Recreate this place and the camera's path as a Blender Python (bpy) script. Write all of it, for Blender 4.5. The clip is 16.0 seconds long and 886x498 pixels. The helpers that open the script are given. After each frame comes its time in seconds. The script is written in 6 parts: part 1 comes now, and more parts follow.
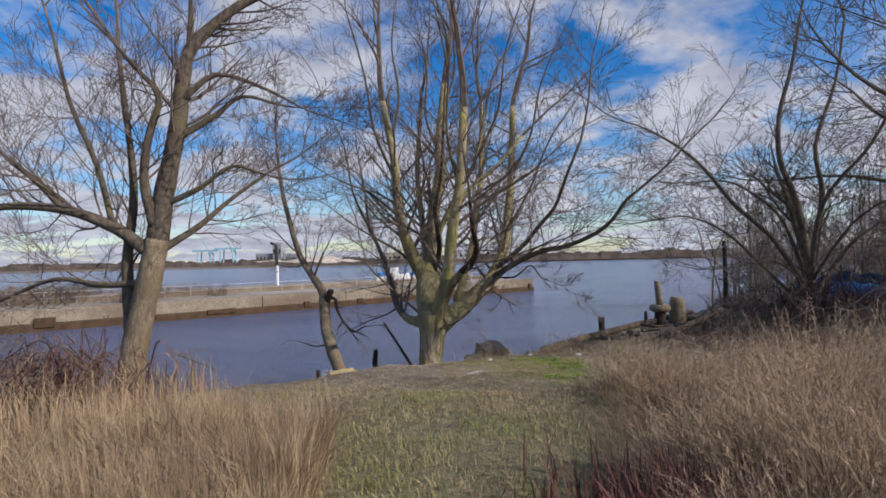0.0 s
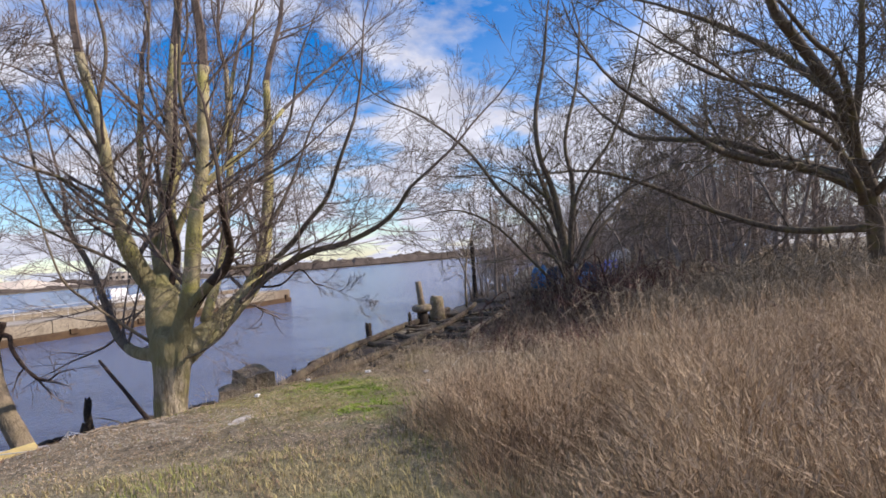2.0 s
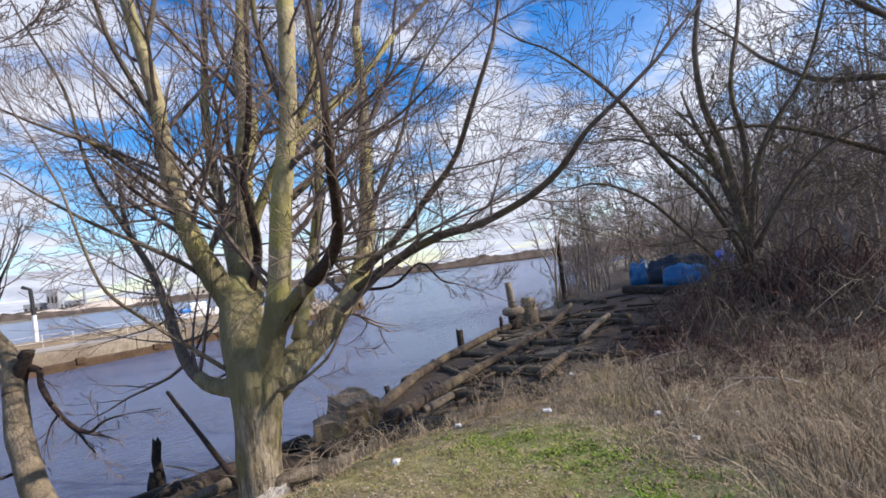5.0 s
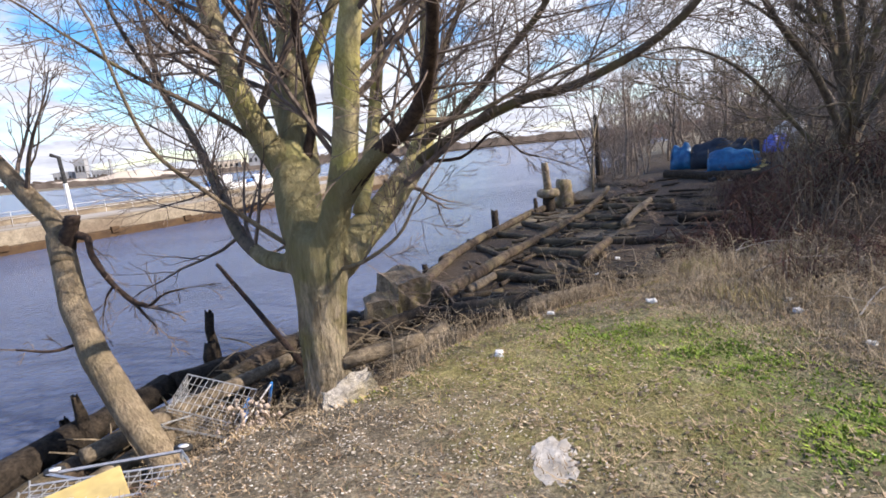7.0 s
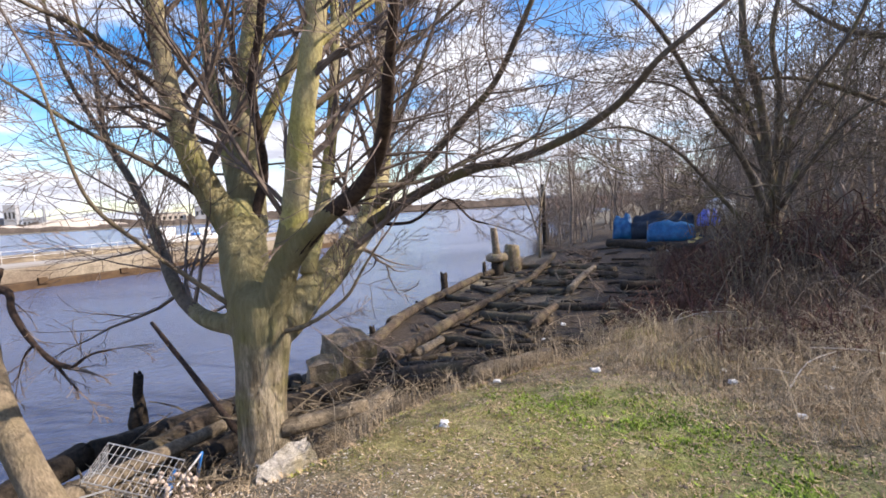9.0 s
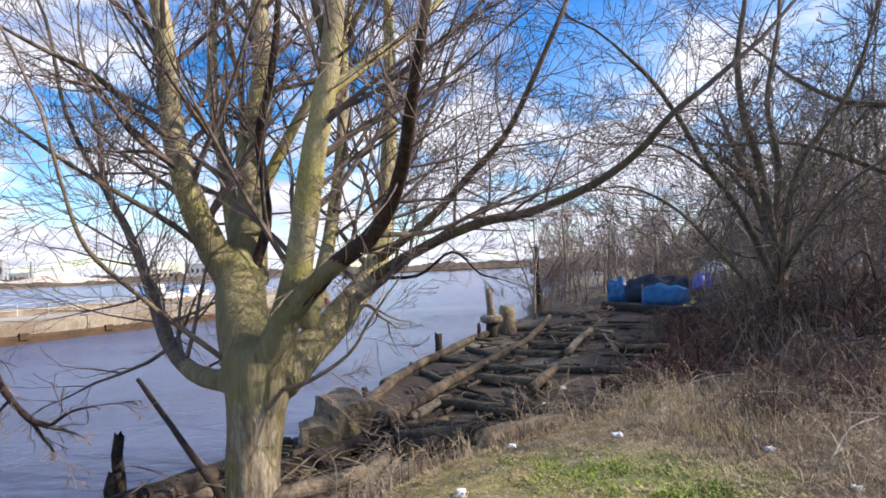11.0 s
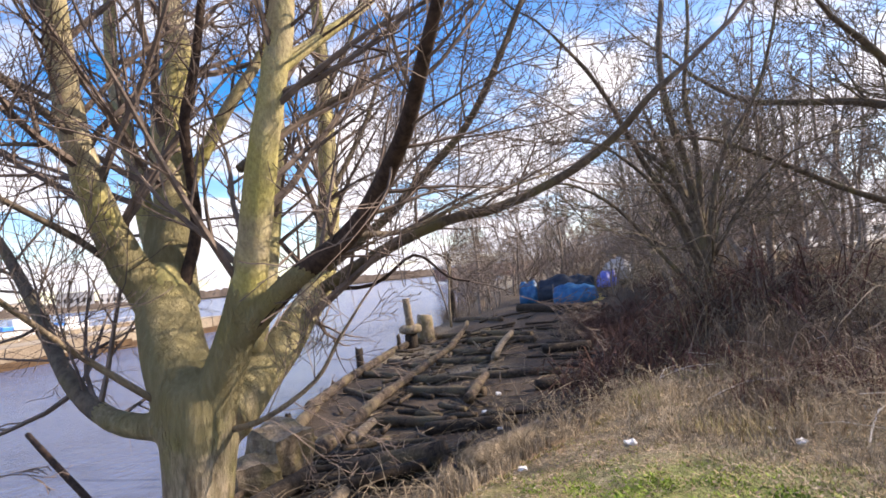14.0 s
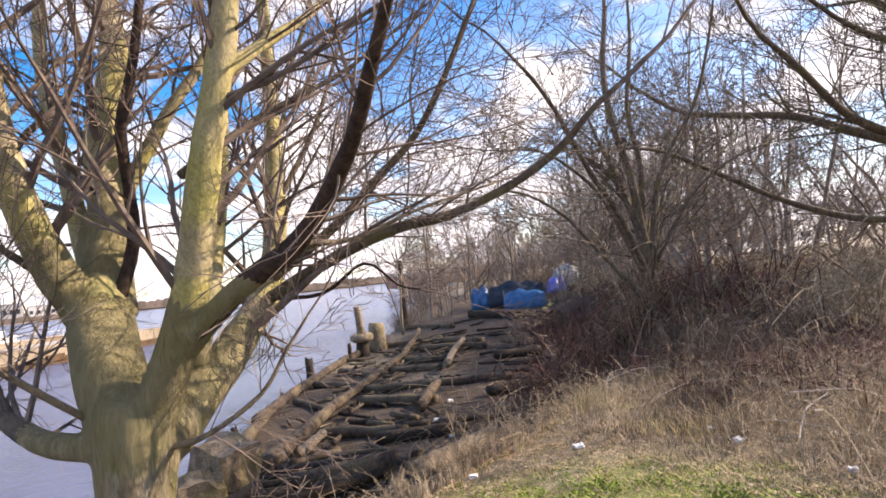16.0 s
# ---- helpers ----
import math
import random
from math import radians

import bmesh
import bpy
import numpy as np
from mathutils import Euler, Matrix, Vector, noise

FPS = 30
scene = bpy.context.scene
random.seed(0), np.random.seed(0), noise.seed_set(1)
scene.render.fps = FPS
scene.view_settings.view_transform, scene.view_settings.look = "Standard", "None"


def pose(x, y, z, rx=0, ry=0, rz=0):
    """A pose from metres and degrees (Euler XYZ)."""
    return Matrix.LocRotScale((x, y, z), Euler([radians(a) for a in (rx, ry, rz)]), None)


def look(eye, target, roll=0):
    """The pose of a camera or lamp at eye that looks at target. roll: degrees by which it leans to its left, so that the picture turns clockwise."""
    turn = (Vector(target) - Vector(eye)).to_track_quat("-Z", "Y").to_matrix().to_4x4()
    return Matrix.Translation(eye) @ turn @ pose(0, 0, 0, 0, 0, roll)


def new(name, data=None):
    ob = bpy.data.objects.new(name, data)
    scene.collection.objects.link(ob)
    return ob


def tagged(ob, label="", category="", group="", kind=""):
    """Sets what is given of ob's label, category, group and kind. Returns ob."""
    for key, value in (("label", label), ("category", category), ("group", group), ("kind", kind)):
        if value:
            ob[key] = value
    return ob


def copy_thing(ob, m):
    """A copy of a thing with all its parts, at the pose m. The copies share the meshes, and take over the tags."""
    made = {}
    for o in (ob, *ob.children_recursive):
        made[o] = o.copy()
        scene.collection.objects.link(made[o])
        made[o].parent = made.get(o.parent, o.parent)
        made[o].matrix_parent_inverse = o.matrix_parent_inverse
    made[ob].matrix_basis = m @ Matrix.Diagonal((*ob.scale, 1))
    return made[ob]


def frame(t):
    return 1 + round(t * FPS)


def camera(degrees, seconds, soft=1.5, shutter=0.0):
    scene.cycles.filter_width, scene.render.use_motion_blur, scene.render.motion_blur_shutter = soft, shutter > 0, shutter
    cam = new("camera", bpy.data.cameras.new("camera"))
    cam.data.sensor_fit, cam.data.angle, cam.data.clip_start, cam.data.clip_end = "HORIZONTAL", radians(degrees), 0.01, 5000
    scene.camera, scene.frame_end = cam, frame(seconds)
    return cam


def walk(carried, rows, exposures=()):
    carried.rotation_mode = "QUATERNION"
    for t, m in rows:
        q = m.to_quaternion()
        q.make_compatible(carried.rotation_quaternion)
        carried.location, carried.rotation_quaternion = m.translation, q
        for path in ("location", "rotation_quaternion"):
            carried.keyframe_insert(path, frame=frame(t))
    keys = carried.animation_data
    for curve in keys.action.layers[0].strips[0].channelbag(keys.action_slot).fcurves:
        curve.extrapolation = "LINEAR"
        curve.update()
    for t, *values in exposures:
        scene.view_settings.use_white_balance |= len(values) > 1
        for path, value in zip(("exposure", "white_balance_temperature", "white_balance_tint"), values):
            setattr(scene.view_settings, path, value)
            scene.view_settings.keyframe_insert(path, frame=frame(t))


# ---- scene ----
import functools

cam = camera(77.1, 16.0, soft=1.7)
PATH = [
    (0, (0.609, -0.908, 1.529), (0.521, 1.09, 1.561), -1.3),
    (0.5, (0.591, -0.439, 1.502), (1.073, 1.502, 1.523), -2.0),
    (1, (0.585, 0.138, 1.451), (1.343, 1.989, 1.462), -3.0),
    (1.5, (0.516, 0.745, 1.426), (1.285, 2.591, 1.439), -3.6),
    (2, (0.529, 1.379, 1.376), (1.294, 3.227, 1.395), -4.4),
    (2.5, (0.468, 1.958, 1.356), (1.23, 3.807, 1.378), -4.6),
    (3, (0.451, 2.506, 1.313), (1.214, 4.355, 1.336), -5.8),
    (3.2, (0.442, 2.74, 1.316), (1.202, 4.59, 1.344), -6.4),
    (5.3, (0.088, 5.326, 1.206), (0.607, 7.257, 1.266), -7.0),
    (5.5, (-0.011, 5.444, 1.198), (0.486, 7.38, 1.262), -7.1),
    (6, (-0.142, 5.8, 1.191), (0.3, 7.749, 1.272), -6.9),
    (6.5, (-0.188, 6.046, 1.161), (0.271, 7.993, 1.138), -6.2),
    (6.7, (-0.232, 6.133, 1.152), (0.214, 8.072, 0.948), -6.2),
    (7, (-0.292, 6.132, 1.161), (0.14, 8.051, 0.8), -5.5),
    (7.5, (-0.272, 6.181, 1.172), (0.205, 8.087, 0.799), -4.9),
    (8, (-0.258, 6.169, 1.179), (0.29, 8.056, 0.803), -4.2),
    (8.5, (-0.273, 6.142, 1.191), (0.324, 8.02, 0.849), -3.5),
    (9, (-0.281, 6.137, 1.2), (0.348, 8.029, 1.042), -3.1),
    (9.2, (-0.27, 6.156, 1.187), (0.368, 8.048, 1.079), -3.0),
    (11.3, (-0.437, 6.597, 1.094), (0.227, 8.482, 1.159), -2.0),
    (11.5, (-0.462, 6.741, 1.085), (0.16, 8.641, 1.143), -2.3),
    (12, (-0.566, 7.051, 1.058), (-0.012, 8.972, 1.119), -2.9),
    (12.5, (-0.651, 7.281, 1.065), (-0.027, 9.18, 1.127), -3.9),
    (13, (-0.679, 7.393, 1.073), (0.039, 9.259, 1.146), -4.9),
    (13.5, (-0.764, 7.421, 1.069), (0.087, 9.229, 1.152), -5.1),
    (14, (-0.8, 7.429, 1.072), (0.191, 9.164, 1.149), -5.5),
    (14.5, (-0.783, 7.443, 1.076), (0.283, 9.134, 1.152), -5.7),
    (15, (-0.77, 7.438, 1.074), (0.332, 9.105, 1.151), -5.8),
    (15.5, (-0.771, 7.437, 1.076), (0.355, 9.088, 1.156), -5.8),
    (16, (-0.779, 7.429, 1.08), (0.36, 9.071, 1.165), -6.0),
]
EXPOSURES = [(0.0, -0.38, 6200, 15), (1.0, 0.02, 6400, 17), (2.5, 0.16, 6400, 17), (5.5, 0.28, 6200, 14), (6.5, 0.38, 6300, 14), (7.5, 0.67, 6700, 14), (9.0, 0.63, 6600, 15), (11.5, 0.59, 6400, 14), (12.5, 0.69, 6500, 15), (14.0, 0.88, 7000, 18), (16.0, 1.01, 7400, 20)]
walk(cam, [(t, look(eye, target, roll)) for t, eye, target, roll in PATH], EXPOSURES)

# ---- light ----
SUN_DIR = Vector((0.86, -0.40, 0.60)).normalized()
sun = new("sun", bpy.data.lights.new("sun", "SUN"))
sun.data.energy, sun.data.angle, sun.data.color = 5.0, radians(0.5), (1.0, 0.90, 0.77)
sun.matrix_world = look(SUN_DIR * 60, (0, 0, 0))

world = bpy.data.worlds.new("sky")
scene.world = world
world.use_nodes = True
wt = world.node_tree
wt.nodes.clear()


def wnode(kind, **props):
    n = wt.nodes.new(kind)
    for key, value in props.items():
        n.inputs[key].default_value = value
    return n


sky = wt.nodes.new("ShaderNodeTexSky")
sky.sky_type, sky.sun_disc = "NISHITA", False
sky.sun_elevation = math.asin(SUN_DIR.z)
sky.sun_rotation = math.atan2(SUN_DIR.x, SUN_DIR.y)
sky.dust_density, sky.ozone_density, sky.air_density = 0.3, 2.5, 1.0
coord = wt.nodes.new("ShaderNodeTexCoord")
sep = wt.nodes.new("ShaderNodeSeparateXYZ")
wt.links.new(coord.outputs["Generated"], sep.inputs[0])
lift = wt.nodes.new("ShaderNodeMath")
lift.operation = "ADD"
wt.links.new(sep.outputs["Z"], lift.inputs[0])
lift.inputs[1].default_value = 0.16
top = wt.nodes.new("ShaderNodeMath")
top.operation = "MAXIMUM"
wt.links.new(lift.outputs[0], top.inputs[0])
top.inputs[1].default_value = 0.05
flat = wt.nodes.new("ShaderNodeVectorMath")
flat.operation = "DIVIDE"
wt.links.new(coord.outputs["Generated"], flat.inputs[0])
wt.links.new(top.outputs[0], flat.inputs[1])
puff = wnode("ShaderNodeTexNoise", Scale=1.35, Detail=9.0, Roughness=0.58, Distortion=0.25)
wt.links.new(flat.outputs[0], puff.inputs["Vector"])
cover = wt.nodes.new("ShaderNodeValToRGB")
cover.color_ramp.elements[0].position, cover.color_ramp.elements[1].position = 0.44, 0.565
wt.links.new(puff.outputs["Fac"], cover.inputs[0])
# thicker cloud toward the horizon
band = wnode("ShaderNodeMapRange")
for key, value in (("From Min", 0.0), ("From Max", 0.55), ("To Min", 0.42), ("To Max", -0.2)):
    band.inputs[key].default_value = value
wt.links.new(sep.outputs["Z"], band.inputs["Value"])
addc = wt.nodes.new("ShaderNodeMath")
addc.operation, addc.use_clamp = "ADD", True
wt.links.new(cover.outputs[0], addc.inputs[0])
# and to the east
east = wnode("ShaderNodeMapRange")
for key, value in (("From Min", 0.3), ("From Max", 0.8), ("To Min", 0.0), ("To Max", 0.33)):
    east.inputs[key].default_value = value
wt.links.new(sep.outputs["X"], east.inputs["Value"])
adde = wt.nodes.new("ShaderNodeMath")
adde.operation = "ADD"
wt.links.new(band.outputs[0], adde.inputs[0])
wt.links.new(east.outputs[0], adde.inputs[1])
wt.links.new(adde.outputs[0], addc.inputs[1])
shade = wnode("ShaderNodeTexNoise", Scale=2.6, Detail=6.0, Roughness=0.6)
wt.links.new(flat.outputs[0], shade.inputs["Vector"])
tone = wt.nodes.new("ShaderNodeValToRGB")
tone.color_ramp.elements[0].position, tone.color_ramp.elements[0].color = 0.34, (3.9, 4.15, 4.9, 1)
tone.color_ramp.elements[1].position, tone.color_ramp.elements[1].color = 0.62, (6.2, 6.45, 7.0, 1)
wt.links.new(shade.outputs["Fac"], tone.inputs[0])
mix = wt.nodes.new("ShaderNodeMix")
mix.data_type = "RGBA"
wt.links.new(addc.outputs[0], mix.inputs["Factor"])
vivid = wnode("ShaderNodeHueSaturation", Saturation=1.6, Value=1.38, Hue=0.506)
wt.links.new(sky.outputs[0], vivid.inputs["Color"])
wt.links.new(vivid.outputs[0], mix.inputs[6])
wt.links.new(tone.outputs[0], mix.inputs[7])
back = wnode("ShaderNodeBackground", Strength=0.122)
wt.links.new(mix.outputs[2], back.inputs["Color"])
wout = wt.nodes.new("ShaderNodeOutputWorld")
wt.links.new(back.outputs[0], wout.inputs[0])


# ---- materials ----
def material(name, c1, c2, scale=8.0, rough=0.85, bump=0.3, c3=None, scale3=1.2, metal=0.0, spec=0.3, stretch=(1, 1, 1), island=0.0, space="Object", pos3=(0.45, 0.62), dist=0.02, fine=0.0, fine_scale=60.0):
    m = bpy.data.materials.new(name)
    m.use_nodes = True
    nt = m.node_tree
    bsdf = nt.nodes["Principled BSDF"]
    bsdf.inputs["Roughness"].default_value, bsdf.inputs["Metallic"].default_value = rough, metal
    bsdf.inputs["Specular IOR Level"].default_value = spec
    tc = nt.nodes.new("ShaderNodeTexCoord")
    mp = nt.nodes.new("ShaderNodeMapping")
    mp.inputs["Scale"].default_value = stretch
    nt.links.new(tc.outputs[space], mp.inputs[0])
    n1 = nt.nodes.new("ShaderNodeTexNoise")
    n1.inputs["Scale"].default_value, n1.inputs["Detail"].default_value, n1.inputs["Roughness"].default_value = scale, 8, 0.65
    nt.links.new(mp.outputs[0], n1.inputs["Vector"])
    r1 = nt.nodes.new("ShaderNodeValToRGB")
    r1.color_ramp.elements[0].position, r1.color_ramp.elements[0].color = 0.33, (*c1, 1)
    r1.color_ramp.elements[1].position, r1.color_ramp.elements[1].color = 0.67, (*c2, 1)
    nt.links.new(n1.outputs["Fac"], r1.inputs[0])
    out = r1.outputs[0]
    if c3:
        n3 = nt.nodes.new("ShaderNodeTexNoise")
        n3.inputs["Scale"].default_value, n3.inputs["Detail"].default_value = scale3, 5
        nt.links.new(tc.outputs[space], n3.inputs["Vector"])
        r3 = nt.nodes.new("ShaderNodeValToRGB")
        r3.color_ramp.elements[0].position, r3.color_ramp.elements[1].position = pos3
        nt.links.new(n3.outputs["Fac"], r3.inputs[0])
        mx = nt.nodes.new("ShaderNodeMix")
        mx.data_type = "RGBA"
        nt.links.new(r3.outputs[0], mx.inputs["Factor"])
        nt.links.new(out, mx.inputs[6])
        mx.inputs[7].default_value = (*c3, 1)
        out = mx.outputs[2]
    if fine:
        nf = nt.nodes.new("ShaderNodeTexNoise")
        nf.inputs["Scale"].default_value, nf.inputs["Detail"].default_value, nf.inputs["Roughness"].default_value = fine_scale, 6, 0.7
        nt.links.new(mp.outputs[0], nf.inputs["Vector"])
        mf = nt.nodes.new("ShaderNodeMapRange")
        mf.inputs["From Min"].default_value, mf.inputs["From Max"].default_value = 0.32, 0.68
        mf.inputs["To Min"].default_value, mf.inputs["To Max"].default_value = 1 - fine, 1 + fine
        nt.links.new(nf.outputs["Fac"], mf.inputs["Value"])
        hf = nt.nodes.new("ShaderNodeHueSaturation")
        nt.links.new(mf.outputs[0], hf.inputs["Value"])
        nt.links.new(out, hf.inputs["Color"])
        out = hf.outputs[0]
    if island:
        geo = nt.nodes.new("ShaderNodeNewGeometry")
        hs = nt.nodes.new("ShaderNodeHueSaturation")
        mr = nt.nodes.new("ShaderNodeMapRange")
        mr.inputs["To Min"].default_value, mr.inputs["To Max"].default_value = 1 - island, 1 + island
        nt.links.new(geo.outputs["Random Per Island"], mr.inputs["Value"])
        nt.links.new(mr.outputs[0], hs.inputs["Value"])
        nt.links.new(out, hs.inputs["Color"])
        out = hs.outputs[0]
    nt.links.new(out, bsdf.inputs["Base Color"])
    if bump:
        bp = nt.nodes.new("ShaderNodeBump")
        bp.inputs["Strength"].default_value, bp.inputs["Distance"].default_value = bump, dist
        nt.links.new(n1.outputs["Fac"], bp.inputs["Height"])
        if fine:
            bf = nt.nodes.new("ShaderNodeBump")
            bf.inputs["Strength"].default_value, bf.inputs["Distance"].default_value = bump, dist * 0.35
            nt.links.new(nf.outputs["Fac"], bf.inputs["Height"])
            nt.links.new(bf.outputs[0], bp.inputs["Normal"])
        nt.links.new(bp.outputs[0], bsdf.inputs["Normal"])
    return m


M_TRUNK = material("maple_bark", (0.24, 0.185, 0.115), (0.72, 0.61, 0.44), 9, 0.9, 1.0, (0.33, 0.29, 0.085), 1.6, stretch=(1, 1, 0.2), pos3=(0.5, 0.66), dist=0.16, fine=0.5, fine_scale=30)
_nt = M_TRUNK.node_tree
_b = _nt.nodes["Principled BSDF"]
_src = _b.inputs["Base Color"].links[0].from_socket
_tc = _nt.nodes.new("ShaderNodeTexCoord")
_sp = _nt.nodes.new("ShaderNodeSeparateXYZ")
_nt.links.new(_tc.outputs["Object"], _sp.inputs[0])
_ns = _nt.nodes.new("ShaderNodeTexNoise")
_ns.inputs["Scale"].default_value, _ns.inputs["Detail"].default_value = 3.0, 6
_nt.links.new(_tc.outputs["Object"], _ns.inputs["Vector"])
_ma = _nt.nodes.new("ShaderNodeMath")
_ma.operation = "MULTIPLY_ADD"
_nt.links.new(_ns.outputs["Fac"], _ma.inputs[0])
_ma.inputs[1].default_value = 1.8
_nt.links.new(_sp.outputs["Z"], _ma.inputs[2])
_mr = _nt.nodes.new("ShaderNodeMapRange")
_mr.inputs["From Min"].default_value, _mr.inputs["From Max"].default_value = 2.65, 3.3
_mr.inputs["To Max"].default_value = 0.75
_nt.links.new(_ma.outputs[0], _mr.inputs["Value"])
_mx = _nt.nodes.new("ShaderNodeMix")
_mx.data_type = "RGBA"
_nt.links.new(_mr.outputs[0], _mx.inputs["Factor"])
_nt.links.new(_src, _mx.inputs[6])
_mx.inputs[7].default_value = (0.38, 0.335, 0.155, 1)
_nt.links.new(_mx.outputs[2], _b.inputs["Base Color"])
M_LIMB = material("mossy_limb_bark", (0.28, 0.235, 0.14), (0.50, 0.43, 0.27), 9, 0.9, 0.6, (0.40, 0.36, 0.12), 1.6, stretch=(1, 1, 0.6), pos3=(0.42, 0.66), dist=0.04, fine=0.3, fine_scale=38)
M_GREYLIMB = material("grey_limb_bark", (0.07, 0.055, 0.042), (0.19, 0.155, 0.115), 14, 0.9, 0.6, (0.17, 0.15, 0.07), 2.2, stretch=(1, 1, 0.5), pos3=(0.52, 0.72))
M_DARKLIMB = material("dead_limb_bark", (0.022, 0.015, 0.012), (0.09, 0.06, 0.045), 16, 0.9, 0.6)
M_TWIG = material("grey_twig_bark", (0.10, 0.076, 0.064), (0.25, 0.195, 0.16), 4, 0.9, 0.0)
M_PALE = material("pale_smooth_bark", (0.16, 0.12, 0.08), (0.36, 0.29, 0.195), 11, 0.85, 0.8, (0.22, 0.175, 0.11), 3, stretch=(1, 1, 0.4), dist=0.05, fine=0.35, fine_scale=45)
M_WOODS = material("woodland_bark", (0.15, 0.12, 0.098), (0.37, 0.305, 0.25), 5, 0.95, 0.0)
M_WHITE = material("bleached_wood", (0.45, 0.4, 0.34), (0.7, 0.66, 0.6), 7, 0.85, 0.3)
M_BRAMBLE = material("bramble_stem", (0.09, 0.068, 0.05), (0.29, 0.225, 0.165), 3, 0.9, 0.0, island=0.45)
M_STRAW = material("dry_grass", (0.225, 0.153, 0.086), (0.57, 0.43, 0.26), 3.2, 0.8, 0.0, (0.23, 0.137, 0.085), 0.45, island=0.45, pos3=(0.5, 0.68))
M_PLUME = material("pale_grass_plume", (0.27, 0.19, 0.118), (0.56, 0.425, 0.28), 3, 0.85, 0.0, island=0.3)
M_STALK = material("dry_stalk", (0.26, 0.2, 0.13), (0.56, 0.46, 0.32), 4, 0.85, 0.0, island=0.4)
M_SHORT = material("short_grass", (0.28, 0.235, 0.11), (0.47, 0.39, 0.2), 2.5, 0.8, 0.0, (0.22, 0.245, 0.065), 1.1, island=0.4)
M_GREEN = material("green_weeds", (0.11, 0.19, 0.022), (0.30, 0.39, 0.05), 3, 0.7, 0.0, island=0.4)
M_REDCANE = material("dark_red_cane", (0.065, 0.035, 0.03), (0.19, 0.105, 0.08), 3, 0.9, 0.0, island=0.5)
M_BRUSH = material("pale_dry_brush", (0.2, 0.152, 0.1), (0.47, 0.38, 0.26), 3, 0.85, 0.0, island=0.45)
M_MOSS = material("yellow_moss", (0.165, 0.19, 0.028), (0.39, 0.395, 0.075), 2.5, 0.85, 0.0, (0.24, 0.21, 0.08), 1.3, island=0.4)
M_RED = material("red_brown_weeds", (0.10, 0.045, 0.04), (0.20, 0.09, 0.07), 3, 0.8, 0.0, island=0.4)
M_LOG = material("weathered_log", (0.024, 0.018, 0.014), (0.135, 0.1, 0.07), 6, 0.92, 0.9, (0.125, 0.1, 0.06), 1.3, stretch=(1, 1, 1), dist=0.06, fine=0.5, fine_scale=28)
M_LOGTAN = material("bare_driftwood", (0.12, 0.095, 0.065), (0.31, 0.25, 0.175), 7, 0.9, 0.8, stretch=(1, 1, 1), dist=0.05, fine=0.45, fine_scale=30)
M_PILE = material("rotten_pile_wood", (0.015, 0.012, 0.009), (0.065, 0.05, 0.037), 9, 0.92, 0.9, stretch=(1, 1, 1), dist=0.05, fine=0.5, fine_scale=30)
M_CONC = material("pale_concrete", (0.52, 0.47, 0.4), (0.76, 0.71, 0.63), 14, 0.9, 0.6, (0.42, 0.37, 0.3), 5)
M_LUMP = material("weathered_concrete", (0.32, 0.29, 0.25), (0.72, 0.67, 0.59), 9, 0.92, 0.9, (0.3, 0.26, 0.17), 4, dist=0.05, fine=0.4, fine_scale=30)
M_BLOCK = material("worn_stone", (0.13, 0.1, 0.072), (0.36, 0.29, 0.205), 5, 0.92, 0.8, (0.2, 0.165, 0.085), 2, dist=0.06, fine=0.4, fine_scale=25)
M_PIER = material("pier_concrete", (0.23, 0.19, 0.135), (0.36, 0.305, 0.225), 1.6, 0.92, 0.5, (0.2, 0.155, 0.11), 0.15, dist=0.1, fine=0.25, fine_scale=6)
M_STAIN = material("tidal_stain", (0.05, 0.028, 0.014), (0.11, 0.065, 0.03), 1.2, 0.7, 0.4)
M_PIERTOP = material("pier_top_grass", (0.27, 0.22, 0.155), (0.39, 0.335, 0.25), 0.6, 0.95, 0.4, (0.42, 0.38, 0.33), 0.08)
M_TARP = material("blue_tarpaulin", (0.01, 0.075, 0.2), (0.02, 0.165, 0.36), 3, 0.45, 0.6, spec=0.5, dist=0.08)
M_TARPV = material("violet_blue_tarpaulin", (0.07, 0.10, 0.5), (0.2, 0.25, 0.72), 3, 0.45, 0.6, spec=0.5, dist=0.08)
M_TARPDARK = material("dark_tarpaulin", (0.012, 0.02, 0.035), (0.03, 0.045, 0.07), 3, 0.6, 0.6)
M_CANVAS = material("pale_canvas", (0.45, 0.44, 0.42), (0.66, 0.65, 0.62), 4, 0.8, 0.3)
M_WIRE = material("galvanised_wire", (0.5, 0.5, 0.5), (0.72, 0.72, 0.72), 30, 0.4, 0.1, metal=0.7, c3=(0.3, 0.17, 0.1), scale3=6, pos3=(0.6, 0.75))
M_YELLOW = material("yellow_plastic", (0.66, 0.5, 0.17), (0.8, 0.63, 0.26), 5, 0.5, 0.1, (0.5, 0.37, 0.15), 4, spec=0.5)
M_BLUEP = material("blue_plastic", (0.02, 0.17, 0.55), (0.04, 0.25, 0.7), 5, 0.4, 0.0, spec=0.5)
M_PAPER = material("white_litter", (0.7, 0.69, 0.66), (0.86, 0.85, 0.82), 9, 0.8, 0.3)
M_SHELL = material("shell_grit", (0.36, 0.31, 0.24), (0.74, 0.69, 0.6), 5, 0.8, 0.0, island=0.35)
M_LEAF = material("leaf_litter", (0.12, 0.088, 0.058), (0.46, 0.37, 0.26), 2, 0.9, 0.0, island=0.65)
